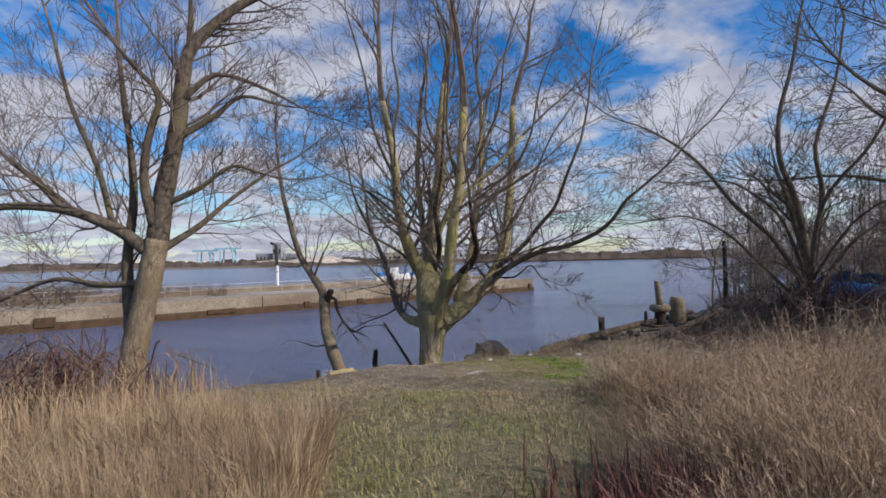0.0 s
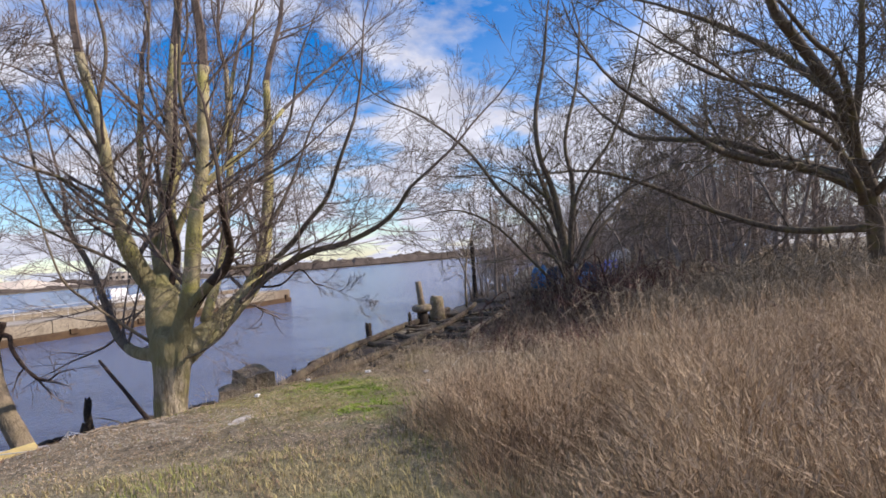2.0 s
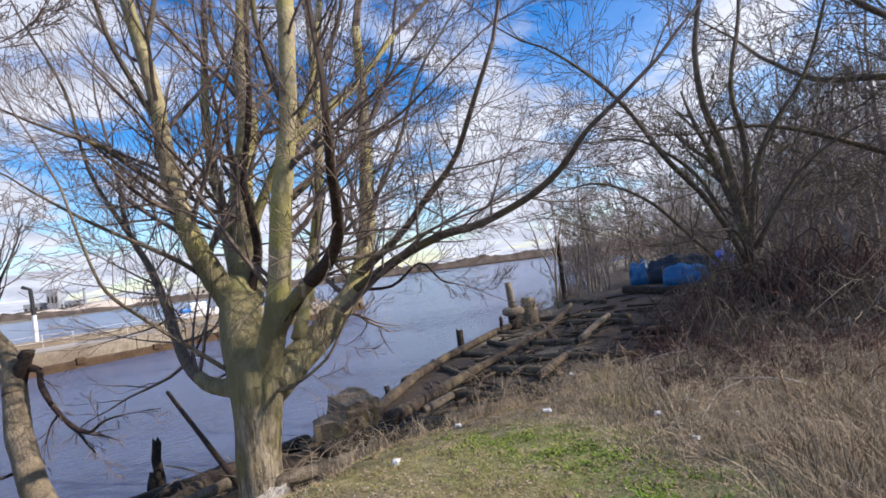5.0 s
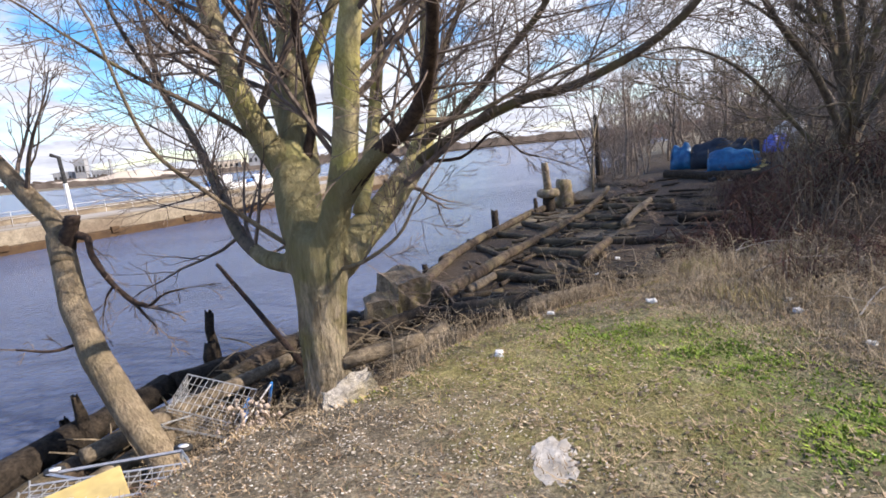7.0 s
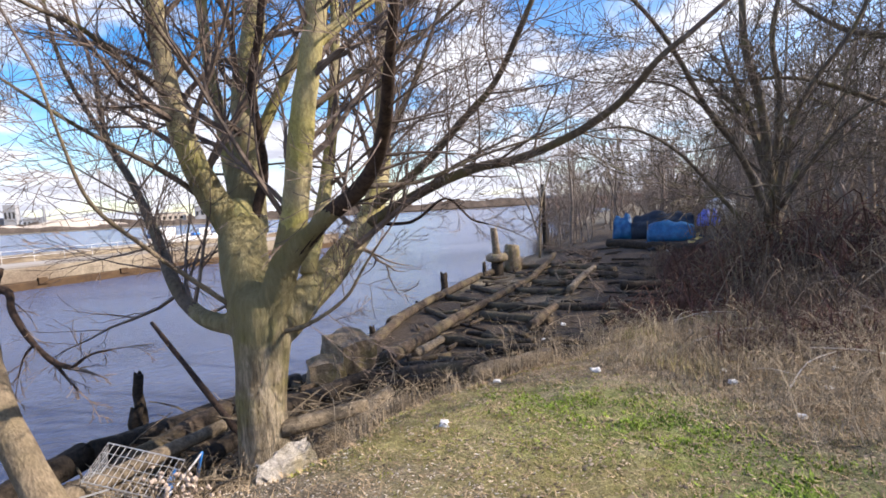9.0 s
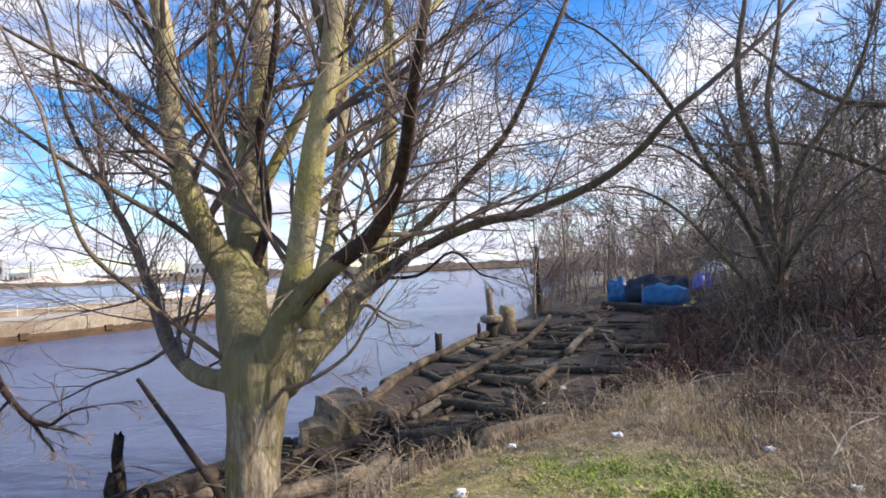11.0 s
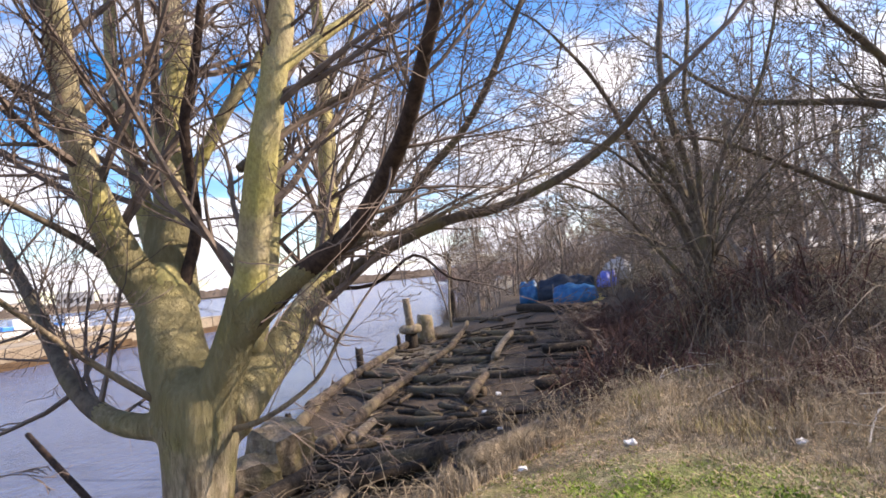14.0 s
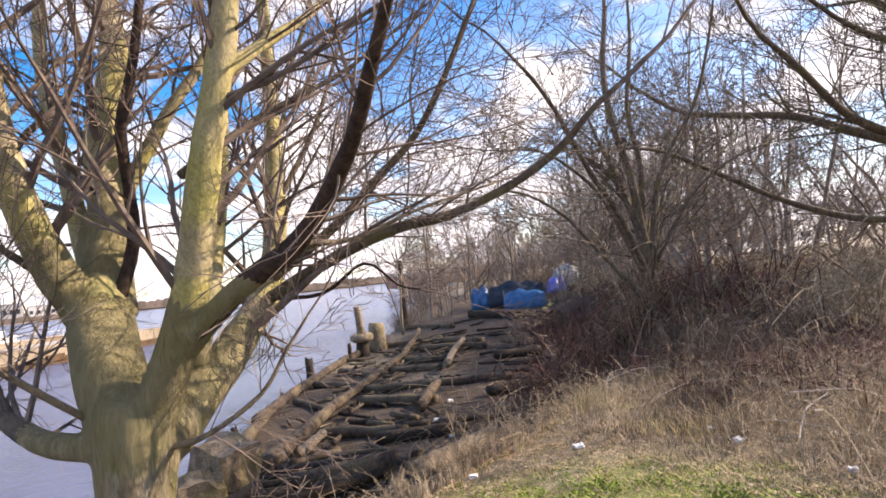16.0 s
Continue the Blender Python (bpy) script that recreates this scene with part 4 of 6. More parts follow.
for i in range(48):
    x, y = rng.uniform(8.8, 16.5), rng.uniform(8.8, 16.0)
    if y > x + 4.6 and i > 1:
        continue
    m = pose(x, y, land(x, y), rng.uniform(-8, 8), rng.uniform(-8, 8), rng.uniform(0, 360))
    b = pale_bushes[i % 2]
    if i >= 2:
        b = copy_thing(b, m)
    b.matrix_basis = m
    kk = rng.uniform(0.8, 1.4)
    b.scale = (kk, kk, kk * rng.uniform(0.7, 1.0))
rng = random.Random(77)
n_b = 0
for i in range(140):
    if i < 80:
        y = rng.uniform(11.4, 20)
        x = rng.uniform(6.0 + (y - 11.4) * 1.08, 9.6 + (y - 11.4) * 1.2)
    else:
        a, s = rng.uniform(18, 60), rng.uniform(8.5, 15) if rng.random() < 0.75 else rng.uniform(0.3, 2.2)
        p = SHORE + ALONG * a + INLAND * s
        x, y = p.x, p.y
        if s < 8.5 and a < 26 or 25 < x < 31 and 34 < y < 40:
            continue
    k = rng.uniform(0.6, 1.05) if i < 80 else rng.uniform(0.75, 1.4)
    m = pose(x, y, land(x, y), rng.uniform(-8, 8), rng.uniform(-8, 8), rng.uniform(0, 360))
    b = bushes[i % 3]
    if i >= 3:
        b = copy_thing(b, m)
    b.matrix_basis = m
    b.scale = (k, k, k * rng.uniform(0.75, 1.05))


# the tall thicket at the foot of the forked tree
rng = random.Random(92)
for i in range(9):
    x, y = rng.uniform(8.5, 10.6), rng.uniform(13.0, 14.6)
    kk = rng.uniform(1.6, 2.2)
    b = copy_thing(red_bushes[i % 2] if i < 6 else bushes[i % 3], pose(x, y, land(x, y), rng.uniform(-8, 8), rng.uniform(-8, 8), rng.uniform(0, 360)))
    b.scale = (kk * 0.8, kk * 0.8, kk)
rng = random.Random(91)
for i in range(34):
    y = rng.uniform(9.6, 13.2)
    x = rng.uniform(4.4 + max(0.0, y - 11.5) * 1.0, 9.5)
    kk = rng.uniform(0.35, 0.65)
    b = copy_thing((bushes + red_bushes)[i % 5], pose(x, y, land(x, y), rng.uniform(-8, 8), rng.uniform(-8, 8), rng.uniform(0, 360)))
    b.scale = (kk * 1.3, kk * 1.3, kk * 0.8)


def stalks(seed, mat):
    """A tuft of tall dry bent stalks with side shoots."""
    rng = random.Random(seed)
    V, F = [], []
    for _ in range(46):
        a, h = rng.uniform(0, 6.283), rng.uniform(0.25, 0.8)
        p = Vector((rng.gauss(0, 0.3), rng.gauss(0, 0.3), -0.05))
        out = rng.uniform(0.1, 0.75)
        tip = p + Vector((math.cos(a) * out, math.sin(a) * out, h * rng.uniform(0.35, 1.0)))
        mid = p.lerp(tip, 0.45) + Vector((rng.gauss(0, 0.04), rng.gauss(0, 0.04), h * 0.3))
        r = rng.uniform(0.0018, 0.0045)
        line = smooth_line([p, mid, tip], 3)
        tube(V, F, line, [r * (1 - 0.6 * i / 6) for i in range(7)], 3)
        for _ in range(3):
            i = rng.randrange(2, 6)
            sprout(V, F, line[i].copy(), turned((line[i + 1] - line[i]).normalized(), 0.8, rng), r * 0.7, rng.uniform(0.08, 0.25), 0, rng, 0.0, 0.35, thin=0.0015, coarse=True)
    return tagged(part("weed_tuft", (V, F), mat, None), "tuft of bent dry weed stalks", "weeds", "dry weed stalks")


tufts = [stalks(k, M_STALK) for k in (5, 6, 7)]
edge_tufts = [stalks(k, M_BRUSH) for k in (8, 9)]
rng = random.Random(29)
for i in range(46):
    a = rng.uniform(-2.6, 6.0)
    p = SHORE + ALONG * a + INLAND * (3.9 + (a + 3.9) * 0.63 - rng.uniform(0.3, 1.9))
    m = pose(p.x, p.y, land(p.x, p.y), rng.uniform(-14, 14), rng.uniform(-14, 14), rng.uniform(0, 360))
    b = edge_tufts[i % 2]
    if i >= 2:
        b = copy_thing(b, m)
    b.matrix_basis = m
    kk = rng.uniform(0.55, 1.05)
    b.scale = (kk, kk, kk)
    if a < -0.6 or a > 1.0:
        b.scale = (kk * 0.5, kk * 0.5, kk * 0.5)
# straw brush that hangs over the near logs
rng = random.Random(37)
for i in range(44):
    x = rng.uniform(0.3, 3.4)
    y = 12.35 + 0.22 * x + rng.uniform(-0.5, 1.0)
    m = pose(x, y, land(x, y), rng.uniform(-16, 16), rng.uniform(-16, 16), rng.uniform(0, 360))
    kk = rng.uniform(0.6, 1.05)
    b = copy_thing(edge_tufts[i % 2] if i < 30 else pale_bushes[i % 2], m)
    if i >= 30:
        kk *= 0.55
    b.scale = (kk, kk, kk)
rng = random.Random(19)
for i in range(96):
    if i < 58:
        y = rng.uniform(8.3, 14.0)
        x = rng.uniform(3.0 + max(0, y - 11.5) * 0.9, 8.5)
    elif i < 84:
        a = rng.uniform(-1.8, 2.2)
        p = SHORE + ALONG * a + INLAND * (3.9 + (a + 3.9) * 0.62 - rng.uniform(0.2, 2.0))
        x, y = p.x, p.y
    else:
        x, y = rng.uniform(-2.2, -0.2), rng.uniform(11.3, 13.0)
    m = pose(x, y, land(x, y), rng.uniform(-8, 8), rng.uniform(-8, 8), rng.uniform(0, 360))
    b = tufts[i % 3]
    if i >= 3:
        b = copy_thing(b, m)
    b.matrix_basis = m
    kk = rng.uniform(0.45, 0.85) if i < 58 else rng.uniform(0.6, 1.1)
    b.scale = (kk, kk, kk)


# brush on the bank round the old tree
for i in range(44):
    x, y = rng.uniform(-13.5, -5.6), rng.uniform(6.0, 12.2)
    si, al = shore_coords(x, y)
    if si < 0.5:
        continue
    b = copy_thing(bushes[i % 3], pose(x, y, land(x, y), 0, 0, rng.uniform(0, 360)))
    kk = rng.uniform(0.9, 1.6)
    b.scale = (kk, kk, kk)
# dark scrub on the bank short of the old tree
for i in range(18):
    x, y = rng.uniform(-7.4, -4.4), rng.uniform(5.0, 7.8)
    if shore_coords(x, y)[0] < 1.2:
        continue
    b = copy_thing(red_bushes[i % 2] if i % 3 else bushes[i % 3], pose(x, y, land(x, y), 0, 0, rng.uniform(0, 360)))
    kk = rng.uniform(0.8, 1.25)
    b.scale = (kk * 1.2, kk * 1.2, kk)
# undergrowth inside the wood and scrub on the pier
for i in range(46):
    a, si = rng.uniform(4, 62), rng.uniform(13.5, 26)
    p = SHORE + ALONG * a + INLAND * si
    x, y, z, kk = p.x, p.y, 0.0, rng.uniform(1.3, 2.3)
    if x < 11 or (p - Vector((28, 37))).length < 4.5:
        continue
    b = copy_thing(pale_bushes[i % 2] if x > y * 0.8 else bushes[i % 3], pose(x, y, land(x, y), 0, 0, rng.uniform(0, 360)))
    b.scale = (kk * 1.2, kk * 1.2, kk * 0.8)
for i in range(40):
    u, v = rng.uniform(8, 52), rng.uniform(4, 20)
    if i > 23:
        u, v = rng.uniform(36, 51), rng.uniform(3, 16)
    elif i > 11:
        u, v = rng.uniform(34, 60), rng.uniform(2.5, 12)
    p = Vector((-66.0, 12.0)) + Vector((0.736, 0.677)) * u + Vector((-0.677, 0.736)) * v
    kk = rng.uniform(1.6, 2.6)
    if i < 7 or i > 11:
        b = copy_thing(bushes[i % 3], pose(p.x, p.y, WATER + 1.74, 0, 0, rng.uniform(0, 360)))
        b["label"] = "low brown scrub on the pier"
        b["group"] = "scrub on the pier"
        b.scale = (kk * 1.3, kk * 1.3, kk * 0.8)
    else:
        b = copy_thing(templates[i % 4], pose(p.x, p.y, WATER + 1.9, 0, 0, rng.uniform(0, 360)))
        b["label"] = "small bare tree growing on the pier"
        b["group"] = "small trees on the pier"
        b.scale = (0.42, 0.42, 0.42)


# ---- rotten timber crib ----
def log_object(nm, p, q, r, mat, label, lump=0.22, seed=0, group="logs of the crib", cat="log", sides=11, taper=0.85):
    rng = random.Random(seed)
    p, q = Vector(p), Vector(q)
    n = max(4, int((q - p).length / 0.35))
    bow = Vector((rng.gauss(0, 0.006), rng.gauss(0, 0.006), rng.gauss(0, 0.004))) * (q - p).length
    base = p.copy()
    pts = [(p.lerp(q, i / n) + bow * math.sin(math.pi * i / n)) - base for i in range(n + 1)]
    V, F = [], []
    noise_shift = Vector((seed * 3.1, 0, 0))
    pts2 = [v + noise_shift for v in pts]
    tube(V, F, pts2, [r * (1 + (taper - 1) * i / n) * rng.uniform(0.93, 1.06) for i in range(n + 1)], sides, lump, True)
    V = [v - noise_shift for v in V]
    ob = tagged(part(nm, (V, F, 1), mat, None), label, cat, group)
    ob.location = base
    return ob


def crib(a0, s0, a1, s1, r, lift0=0.0, lift1=0.0, mat=None, seed=0):
    p, q = SHORE + ALONG * a0 + INLAND * s0, SHORE + ALONG * a1 + INLAND * s1
    return log_object("log", (p.x, p.y, land(p.x, p.y) + r * 0.7 + lift0), (q.x, q.y, land(q.x, q.y) + r * 0.7 + lift1), r, mat or M_LOG, "weathered split log of the collapsed timber crib", seed=seed)


rng = random.Random(4)
k = 0


def crib_rows(mat, lift, *rows):
    """Logs of one layer, each by its two ends along and across the shore, and its radius."""
    global k
    for a0, s0, a1, s1, r in rows:
        crib(a0, s0, a1, s1, r, lift, lift, mat, k)
        k += 1


# cross logs, then stringers over them, then the edge
crib_rows(M_LOG, 0.0, (10.4, 1.2, 9.0, 3.9, 0.17), (15.5, -0.9, 13.4, 0.8, 0.14), (13.7, 1.9, 11.9, 4.6, 0.2), (15.5, 1.8, 14.1, 7.2, 0.19), (18.5, -0.9, 16.1, 2.2, 0.15), (21.5, -0.4, 19.0, 1.6, 0.15))
crib_rows(M_LOG, 0.0, (19.1, 2.3, 18.1, 4.6, 0.18), (21.8, 2.6, 20.1, 4.8, 0.17), (24.0, 3.4, 22.1, 6.8, 0.2), (27.1, 2.9, 23.4, 6.7, 0.2), (29.0, 1.0, 26.0, 4.5, 0.18), (38.0, 1.5, 28.7, 5.2, 0.2))
crib_rows(M_PILE, 0.0, (18.7, 6.9, 18.9, 9.0, 0.25), (8.6, 3.2, 8.2, 5.1, 0.2), (12.0, 6.2, 12.4, 8.4, 0.2), (31.5, 6.4, 29.6, 9.0, 0.28), (29.8, 8.9, 27.9, 11.5, 0.3), (6.4, 0.4, 5.6, 3.9, 0.16), (4.6, 0.3, 4.2, 3.0, 0.15), (3.0, 0.3, 3.4, 2.6, 0.15))
crib_rows(M_LOG, 0.22, (5.8, 1.2, 12.4, 1.15, 0.2), (12.4, 1.1, 22.5, 2.7, 0.17), (10.4, 4.2, 13.7, 4.6, 0.16), (22.5, 2.6, 30.0, 3.0, 0.17))
crib_rows(M_LOGTAN, 0.25, (7.4, 1.5, 9.4, 1.6, 0.14), (17.1, 4.9, 23.2, 5.7, 0.15))
crib_rows(M_LOG, 0.1, (8.0, -0.5, 13.0, -1.15, 0.19), (12.2, -1.2, 17.5, -1.25, 0.2), (17.3, -1.2, 25.0, -0.7, 0.2), (24.8, -0.5, 33.0, 0.3, 0.2))
# loose pieces, heaped at random
for _ in range(120):
    a, s = rng.uniform(1.5, 27), rng.uniform(-0.2, 5.2)
    crib(a, s, a + rng.gauss(0, 1.0), s + rng.gauss(0, 0.9), rng.uniform(0.03, 0.095), rng.uniform(0, 0.2), rng.uniform(0, 0.25), rng.choice((M_LOG, M_LOG, M_PILE)), k)
    k += 1
for _ in range(26):
    a, s = rng.uniform(14, 31), rng.uniform(3.2, 8.8)
    r_ = rng.uniform(0.035, 0.085)
    crib(a, s, a + rng.gauss(-0.3, 0.5), s + rng.uniform(0.6, 2.4), r_, rng.uniform(0, 0.08), rng.uniform(0, 0.12), M_PILE, k)
    k += 1
# the edge below the maple and the leaning tree
crib_rows(M_PILE, 0.1, (-7.5, 0.3, -1.2, 0.15, 0.2), (-1.2, 0.3, 3.5, 0.3, 0.19), (3.2, 0.2, 8.4, -0.4, 0.19), (0.2, 1.5, 3.4, 2.0, 0.17), (-1.5, 1.8, 0.4, 1.6, 0.14), (2.2, 3.2, 4.2, 3.9, 0.15), (-5.6, 1.6, -3.0, 1.7, 0.15))
crib_rows(M_LOG, 0.05, (-6.0, 0.9, 0.8, 0.7, 0.17), (-9.5, 0.6, -5.5, 0.5, 0.19), (1.6, 4.4, 3.4, 4.3, 0.14))
crib_rows(M_LOGTAN, 0.12, (-4.6, 1.5, -0.6, 1.1, 0.12), (0.4, 3.1, 2.0, 3.0, 0.11))
# one sawn log end that faces the path
log_object("log", (3.31, 15.2, -1.78), (2.2, 16.6, -2.1), 0.21, M_LOG, "thick sawn log with a pale round end", 0.1, 91)
log_object("log", (2.2, 12.7, -1.0), (3.5, 12.95, -0.95), 0.11, M_LOGTAN, "weathered log lying along the bank edge", 0.15, 92)
log_object("log", (-0.2, 12.95, -1.38), (0.9, 13.25, -1.36), 0.11, M_LOGTAN, "pale log leaning on the bank behind the maple", 0.15, 93)
log_object("log", (-2.9, 12.1, -1.6), (-0.9, 13.9, -1.55), 0.1, M_LOGTAN, "pale log lying below the leaning tree", 0.15, 94)
# dead branch that leans out from the crib
log_object("dead_branch", (-0.7, 13.95, -1.75), (-1.95, 15.8, -0.4), 0.055, M_DARKLIMB, "dark dead branch leaning out over the water", 0.15, 95, "", "branch", 8, 0.6)


def pile(x, y, z0, z1, r, mat=None, seed=0, nm="timber_post", label="black rotten timber pile at the water's edge", tip=0.75):
    rng = random.Random(seed)
    V, F = [], []
    n = 8
    pts = [Vector((0.02 * rng.gauss(0, 1) * i / n, 0.02 * rng.gauss(0, 1), (z1 - z0) * i / n)) for i in range(n + 1)]
    tube(V, F, [p + Vector((seed * 2.3, 0, 0)) for p in pts], [r * (1 - (1 - tip) * (i / n) ** 3) for i in range(n + 1)], 11, 0.22, True)
    V = [v - Vector((seed * 2.3, 0, 0)) for v in V]
    for i in range(-11, 0):
        V[i].z += rng.uniform(-0.15, 0.12) * min(1.0, r * 5)
    ob = tagged(part(nm, (V, F, 1), mat or M_PILE, None), label, "pile", "old piles")
    ob.location = (x, y, z0)
    return ob


pile(-2.3, 16.2, -3.9, -1.28, 0.1, seed=1)
pile(-2.33, 15.98, -3.9, -1.72, 0.13, seed=2)
pile(-3.2, 13.0, -3.0, -1.25, 0.13, seed=3, tip=0.3)
pile(-3.45, 13.1, -3.0, -1.55, 0.12, seed=4, tip=0.4)
pile(8.43, 32.42, -4.6, -2.22, 0.19, seed=5, tip=0.95)
pile(6.29, 29.82, -4.6, -3.05, 0.15, seed=6)
pile(3.37, 25.65, -4.6, -2.98, 0.13, seed=7)
pile(12.2, 36.2, -4.6, -2.3, 0.13, seed=10)
pile(14.9, 38.0, -4.6, -1.6, 0.6, M_BLOCK, 8, "timber_dolphin", "thick worn timber mooring dolphin")
pile(22.5, 47.5, -4.6, 2.4, 0.2, seed=9, tip=0.9)

# mooring post with a collar
mooring = thing("mooring_post", (13.4, 37.0, -4.6), "weathered mooring post standing on a stone collar", "post")
V, F = [], []
tube(V, F, [Vector((0, 0, 0)), Vector((0, 0, 1.6)), Vector((0.02, 0, 2.5))], [0.42, 0.38, 0.36], 12, 0.2, True)
part("footing", (V, F, 1), M_PILE, mooring)
V, F = [], []
tube(V, F, [Vector((0, 0, z)) for z in (2.2, 2.3, 2.55, 2.68)], [0.45, 0.66, 0.68, 0.5], 14, 0.25, True)
part("collar", (V, F, 1), M_BLOCK, mooring, "broad worn collar")
V, F = [], []
tube(V, F, [Vector((-0.08 * z + 0.2, 0, z)) for z in (2.5, 3.1, 3.8, 4.25)], [0.26, 0.23, 0.22, 0.2], 12, 0.15, True)
part("post", (V, F, 1), M_LOGTAN, mooring)


def rough_stone(nm, at, size, mat, label, category, seed, cuts=4, lump=0.22, turn=0.0, tilt=0.0):
    bm = bmesh.new()
    bmesh.ops.create_cube(bm, size=1.0)
    bmesh.ops.subdivide_edges(bm, edges=bm.edges[:], cuts=cuts, use_grid_fill=True)
    for v in bm.verts:
        d = v.co.normalized() * 0.62
        v.co = v.co.lerp(d, 0.35)
        v.co += v.normal * (lump * noise.noise(v.co * 2.3 + Vector((seed, seed, 0))) + lump * 0.5 * noise.noise(v.co * 6 + Vector((seed, 0, 0))))
        v.co.x, v.co.y, v.co.z = v.co.x * size[0], v.co.y * size[1], v.co.z * size[2]
    ob = tagged(part(nm, bm, mat, None), label, category)
    ob.matrix_basis = pose(*at, tilt, 0, turn)
    return ob


# the big squared block at the water
big = rough_stone("stone_block", (1.28, 17.5, -1.9), (0.88, 0.8, 1.15), M_BLOCK, "large square weathered masonry block at the water's edge", "block", 3, 5, 0.13, 28, 12)
rough_stone("boulder", (0.78, 16.9, -2.05), (0.7, 0.65, 0.8), M_BLOCK, "dark rounded boulder among driftwood", "rock", 5, 4, 0.2)
# pale stones and the slab in the path
slab = rough_stone("concrete_slab", (0.68, 8.47, land(0.68, 8.47) - 0.004), (0.175, 0.36, 0.014), M_CONC, "flat pale concrete slab sunk in the grass", "slab", 11, 7, 0.38, -20, 0)
# laid on the slope of the soil
rise = Vector((land(0.62, 8.4) - land(0.82, 8.4), land(0.72, 8.2) - land(0.72, 8.6), 0.0)) / 0.2
rise = Vector((rise.x, rise.y * 0.5, 1.0)).normalized()
slab.matrix_basis = Matrix.Translation((0.68, 8.47, land(0.68, 8.47) - 0.002)) @ Vector((0, 0, 1)).rotation_difference(rise).to_matrix().to_4x4() @ Matrix.Rotation(radians(-20), 4, "Z")
rough_stone("concrete_lump", (-0.2, 10.92, -0.97), (0.5, 0.2, 0.28), M_LUMP, "long broken pale concrete lump by the maple", "rock", 14, 6, 0.3, 40)
rough_stone("concrete_lump", (-0.75, 10.75, land(-0.75, 10.75)), (0.35, 0.25, 0.18), M_CONC, "small pale concrete lump in the gravel", "rock", 17, 4, 0.25, 30)
rough_stone("concrete_lump", (0.75, 8.85 + 2.9, land(0.75, 11.75) + 0.03), (0.3, 0.2, 0.16), M_CONC, "small pale concrete lump at the bank edge", "rock", 19, 4, 0.25, 70)
rng = random.Random(8)
for i in range(16):
    x, y = rng.uniform(-2.6, -0.9), rng.uniform(10.9, 12.4)
    rough_stone("stone", (x, y, land(x, y) + 0.02), [rng.uniform(0.12, 0.4) for _ in range(3)], rng.choice((M_CONC, M_BLOCK, M_BLOCK)), "broken stone in the rubble below the bank", "rock", i + 30, 3, 0.25, rng.uniform(0, 180))

# ---- pier across the basin ----
PIER_A, PIER_B = Vector((-66.0, 12.0)), Vector((10.2, 82.0))
pd = (PIER_B - PIER_A).normalized()
pn = Vector((-pd.y, pd.x))
pier = thing("pier", (PIER_A.x, PIER_A.y, WATER), "long tan concrete pier with a dark tidal stain", "pier")
plen = (PIER_B - PIER_A).length
turn = Matrix.Rotation(math.atan2(pd.y, pd.x), 4, "Z")


def pier_block(nm, u0, u1, v0, v1, z0, z1, mat, bevel=0.08, label=""):
    bm = box(bmesh.new(), (u0 + u1) / 2, (v0 + v1) / 2, (z0 + z1) / 2, u1 - u0, v1 - v0, z1 - z0, bevel)
    bm.transform(turn)
    return part(nm, bm, mat, pier, label)


pier_block("stained_footing", 0, plen + 0.1, -0.1, 26, -3.0, 0.62, M_STAIN, 0.1, "dark tide-stained foot of the wall")
u = 0.0
rng = random.Random(3)
while u < plen - 1:
    w_ = min(rng.uniform(7, 11), plen - u)
    pier_block("wall_section", u, u + w_ - 0.04, 0, 1.2, 0.62, 1.75 + rng.uniform(-0.04, 0.04), M_PIER)
    u += w_
pier_block("fill", 0.2, plen - 0.3, 1.2, 26, 0.62, 1.72, M_PIERTOP, 0.05, "dry grass and gravel top")
pier_block("kerb", 0.2, plen - 0.5, 8.0, 8.6, 1.72, 2.3, M_PIER, 0.05)
for i in range(14):
    pier_block("fender", 8 + i * 7.2 + rng.uniform(-2, 2), 9.2 + i * 7.2, -0.25, 0.05, 0.3, 0.62 + rng.uniform(0, 0.5), M_STAIN, 0.05)


def on_pier(u, v, z=0.0):
    p = PIER_A + pd * u + pn * v
    return Vector((p.x, p.y, WATER + 1.72 + z))


# railing along the pier
rail = thing("pier_railing", on_pier(30, 7.0), "thin grey metal railing along the pier", "railing")
V, F = [], []
for z in (0.55, 1.1):
    tube(V, F, [on_pier(30, 7, z) - rail.location, on_pier(100, 7, z) - rail.location], [0.022, 0.022], 4)
part("rail_bars", (V, F), M_GREY, rail)
for i in range(29):
    V, F = [], []
    p = on_pier(30 + i * 2.5, 7) - rail.location
    tube(V, F, [p, p + Vector((0, 0, 1.15))], [0.025, 0.025], 4)
    part("rail_post", (V, F), M_GREY, rail)

# daymark post, white below and black above, bent at the top
mark = thing("marker_post", (-22.3, 65.0, WATER + 1.7), "tall marker post painted white below and black above", "post")
V, F = [], []
tube(V, F, [Vector((0, 0, 0)), Vector((0, 0, 3.0))], [0.22, 0.2], 8, 0, True)
part("white_post", (V, F), M_WHITEP, mark)
V, F = [], []
tube(V, F, [Vector((0, 0, 3.0)), Vector((-0.1, 0, 5.4)), Vector((-0.75, 0, 5.7))], [0.2, 0.18, 0.16], 8, 0, True)
part("black_head", (V, F), M_BLACKP, mark)


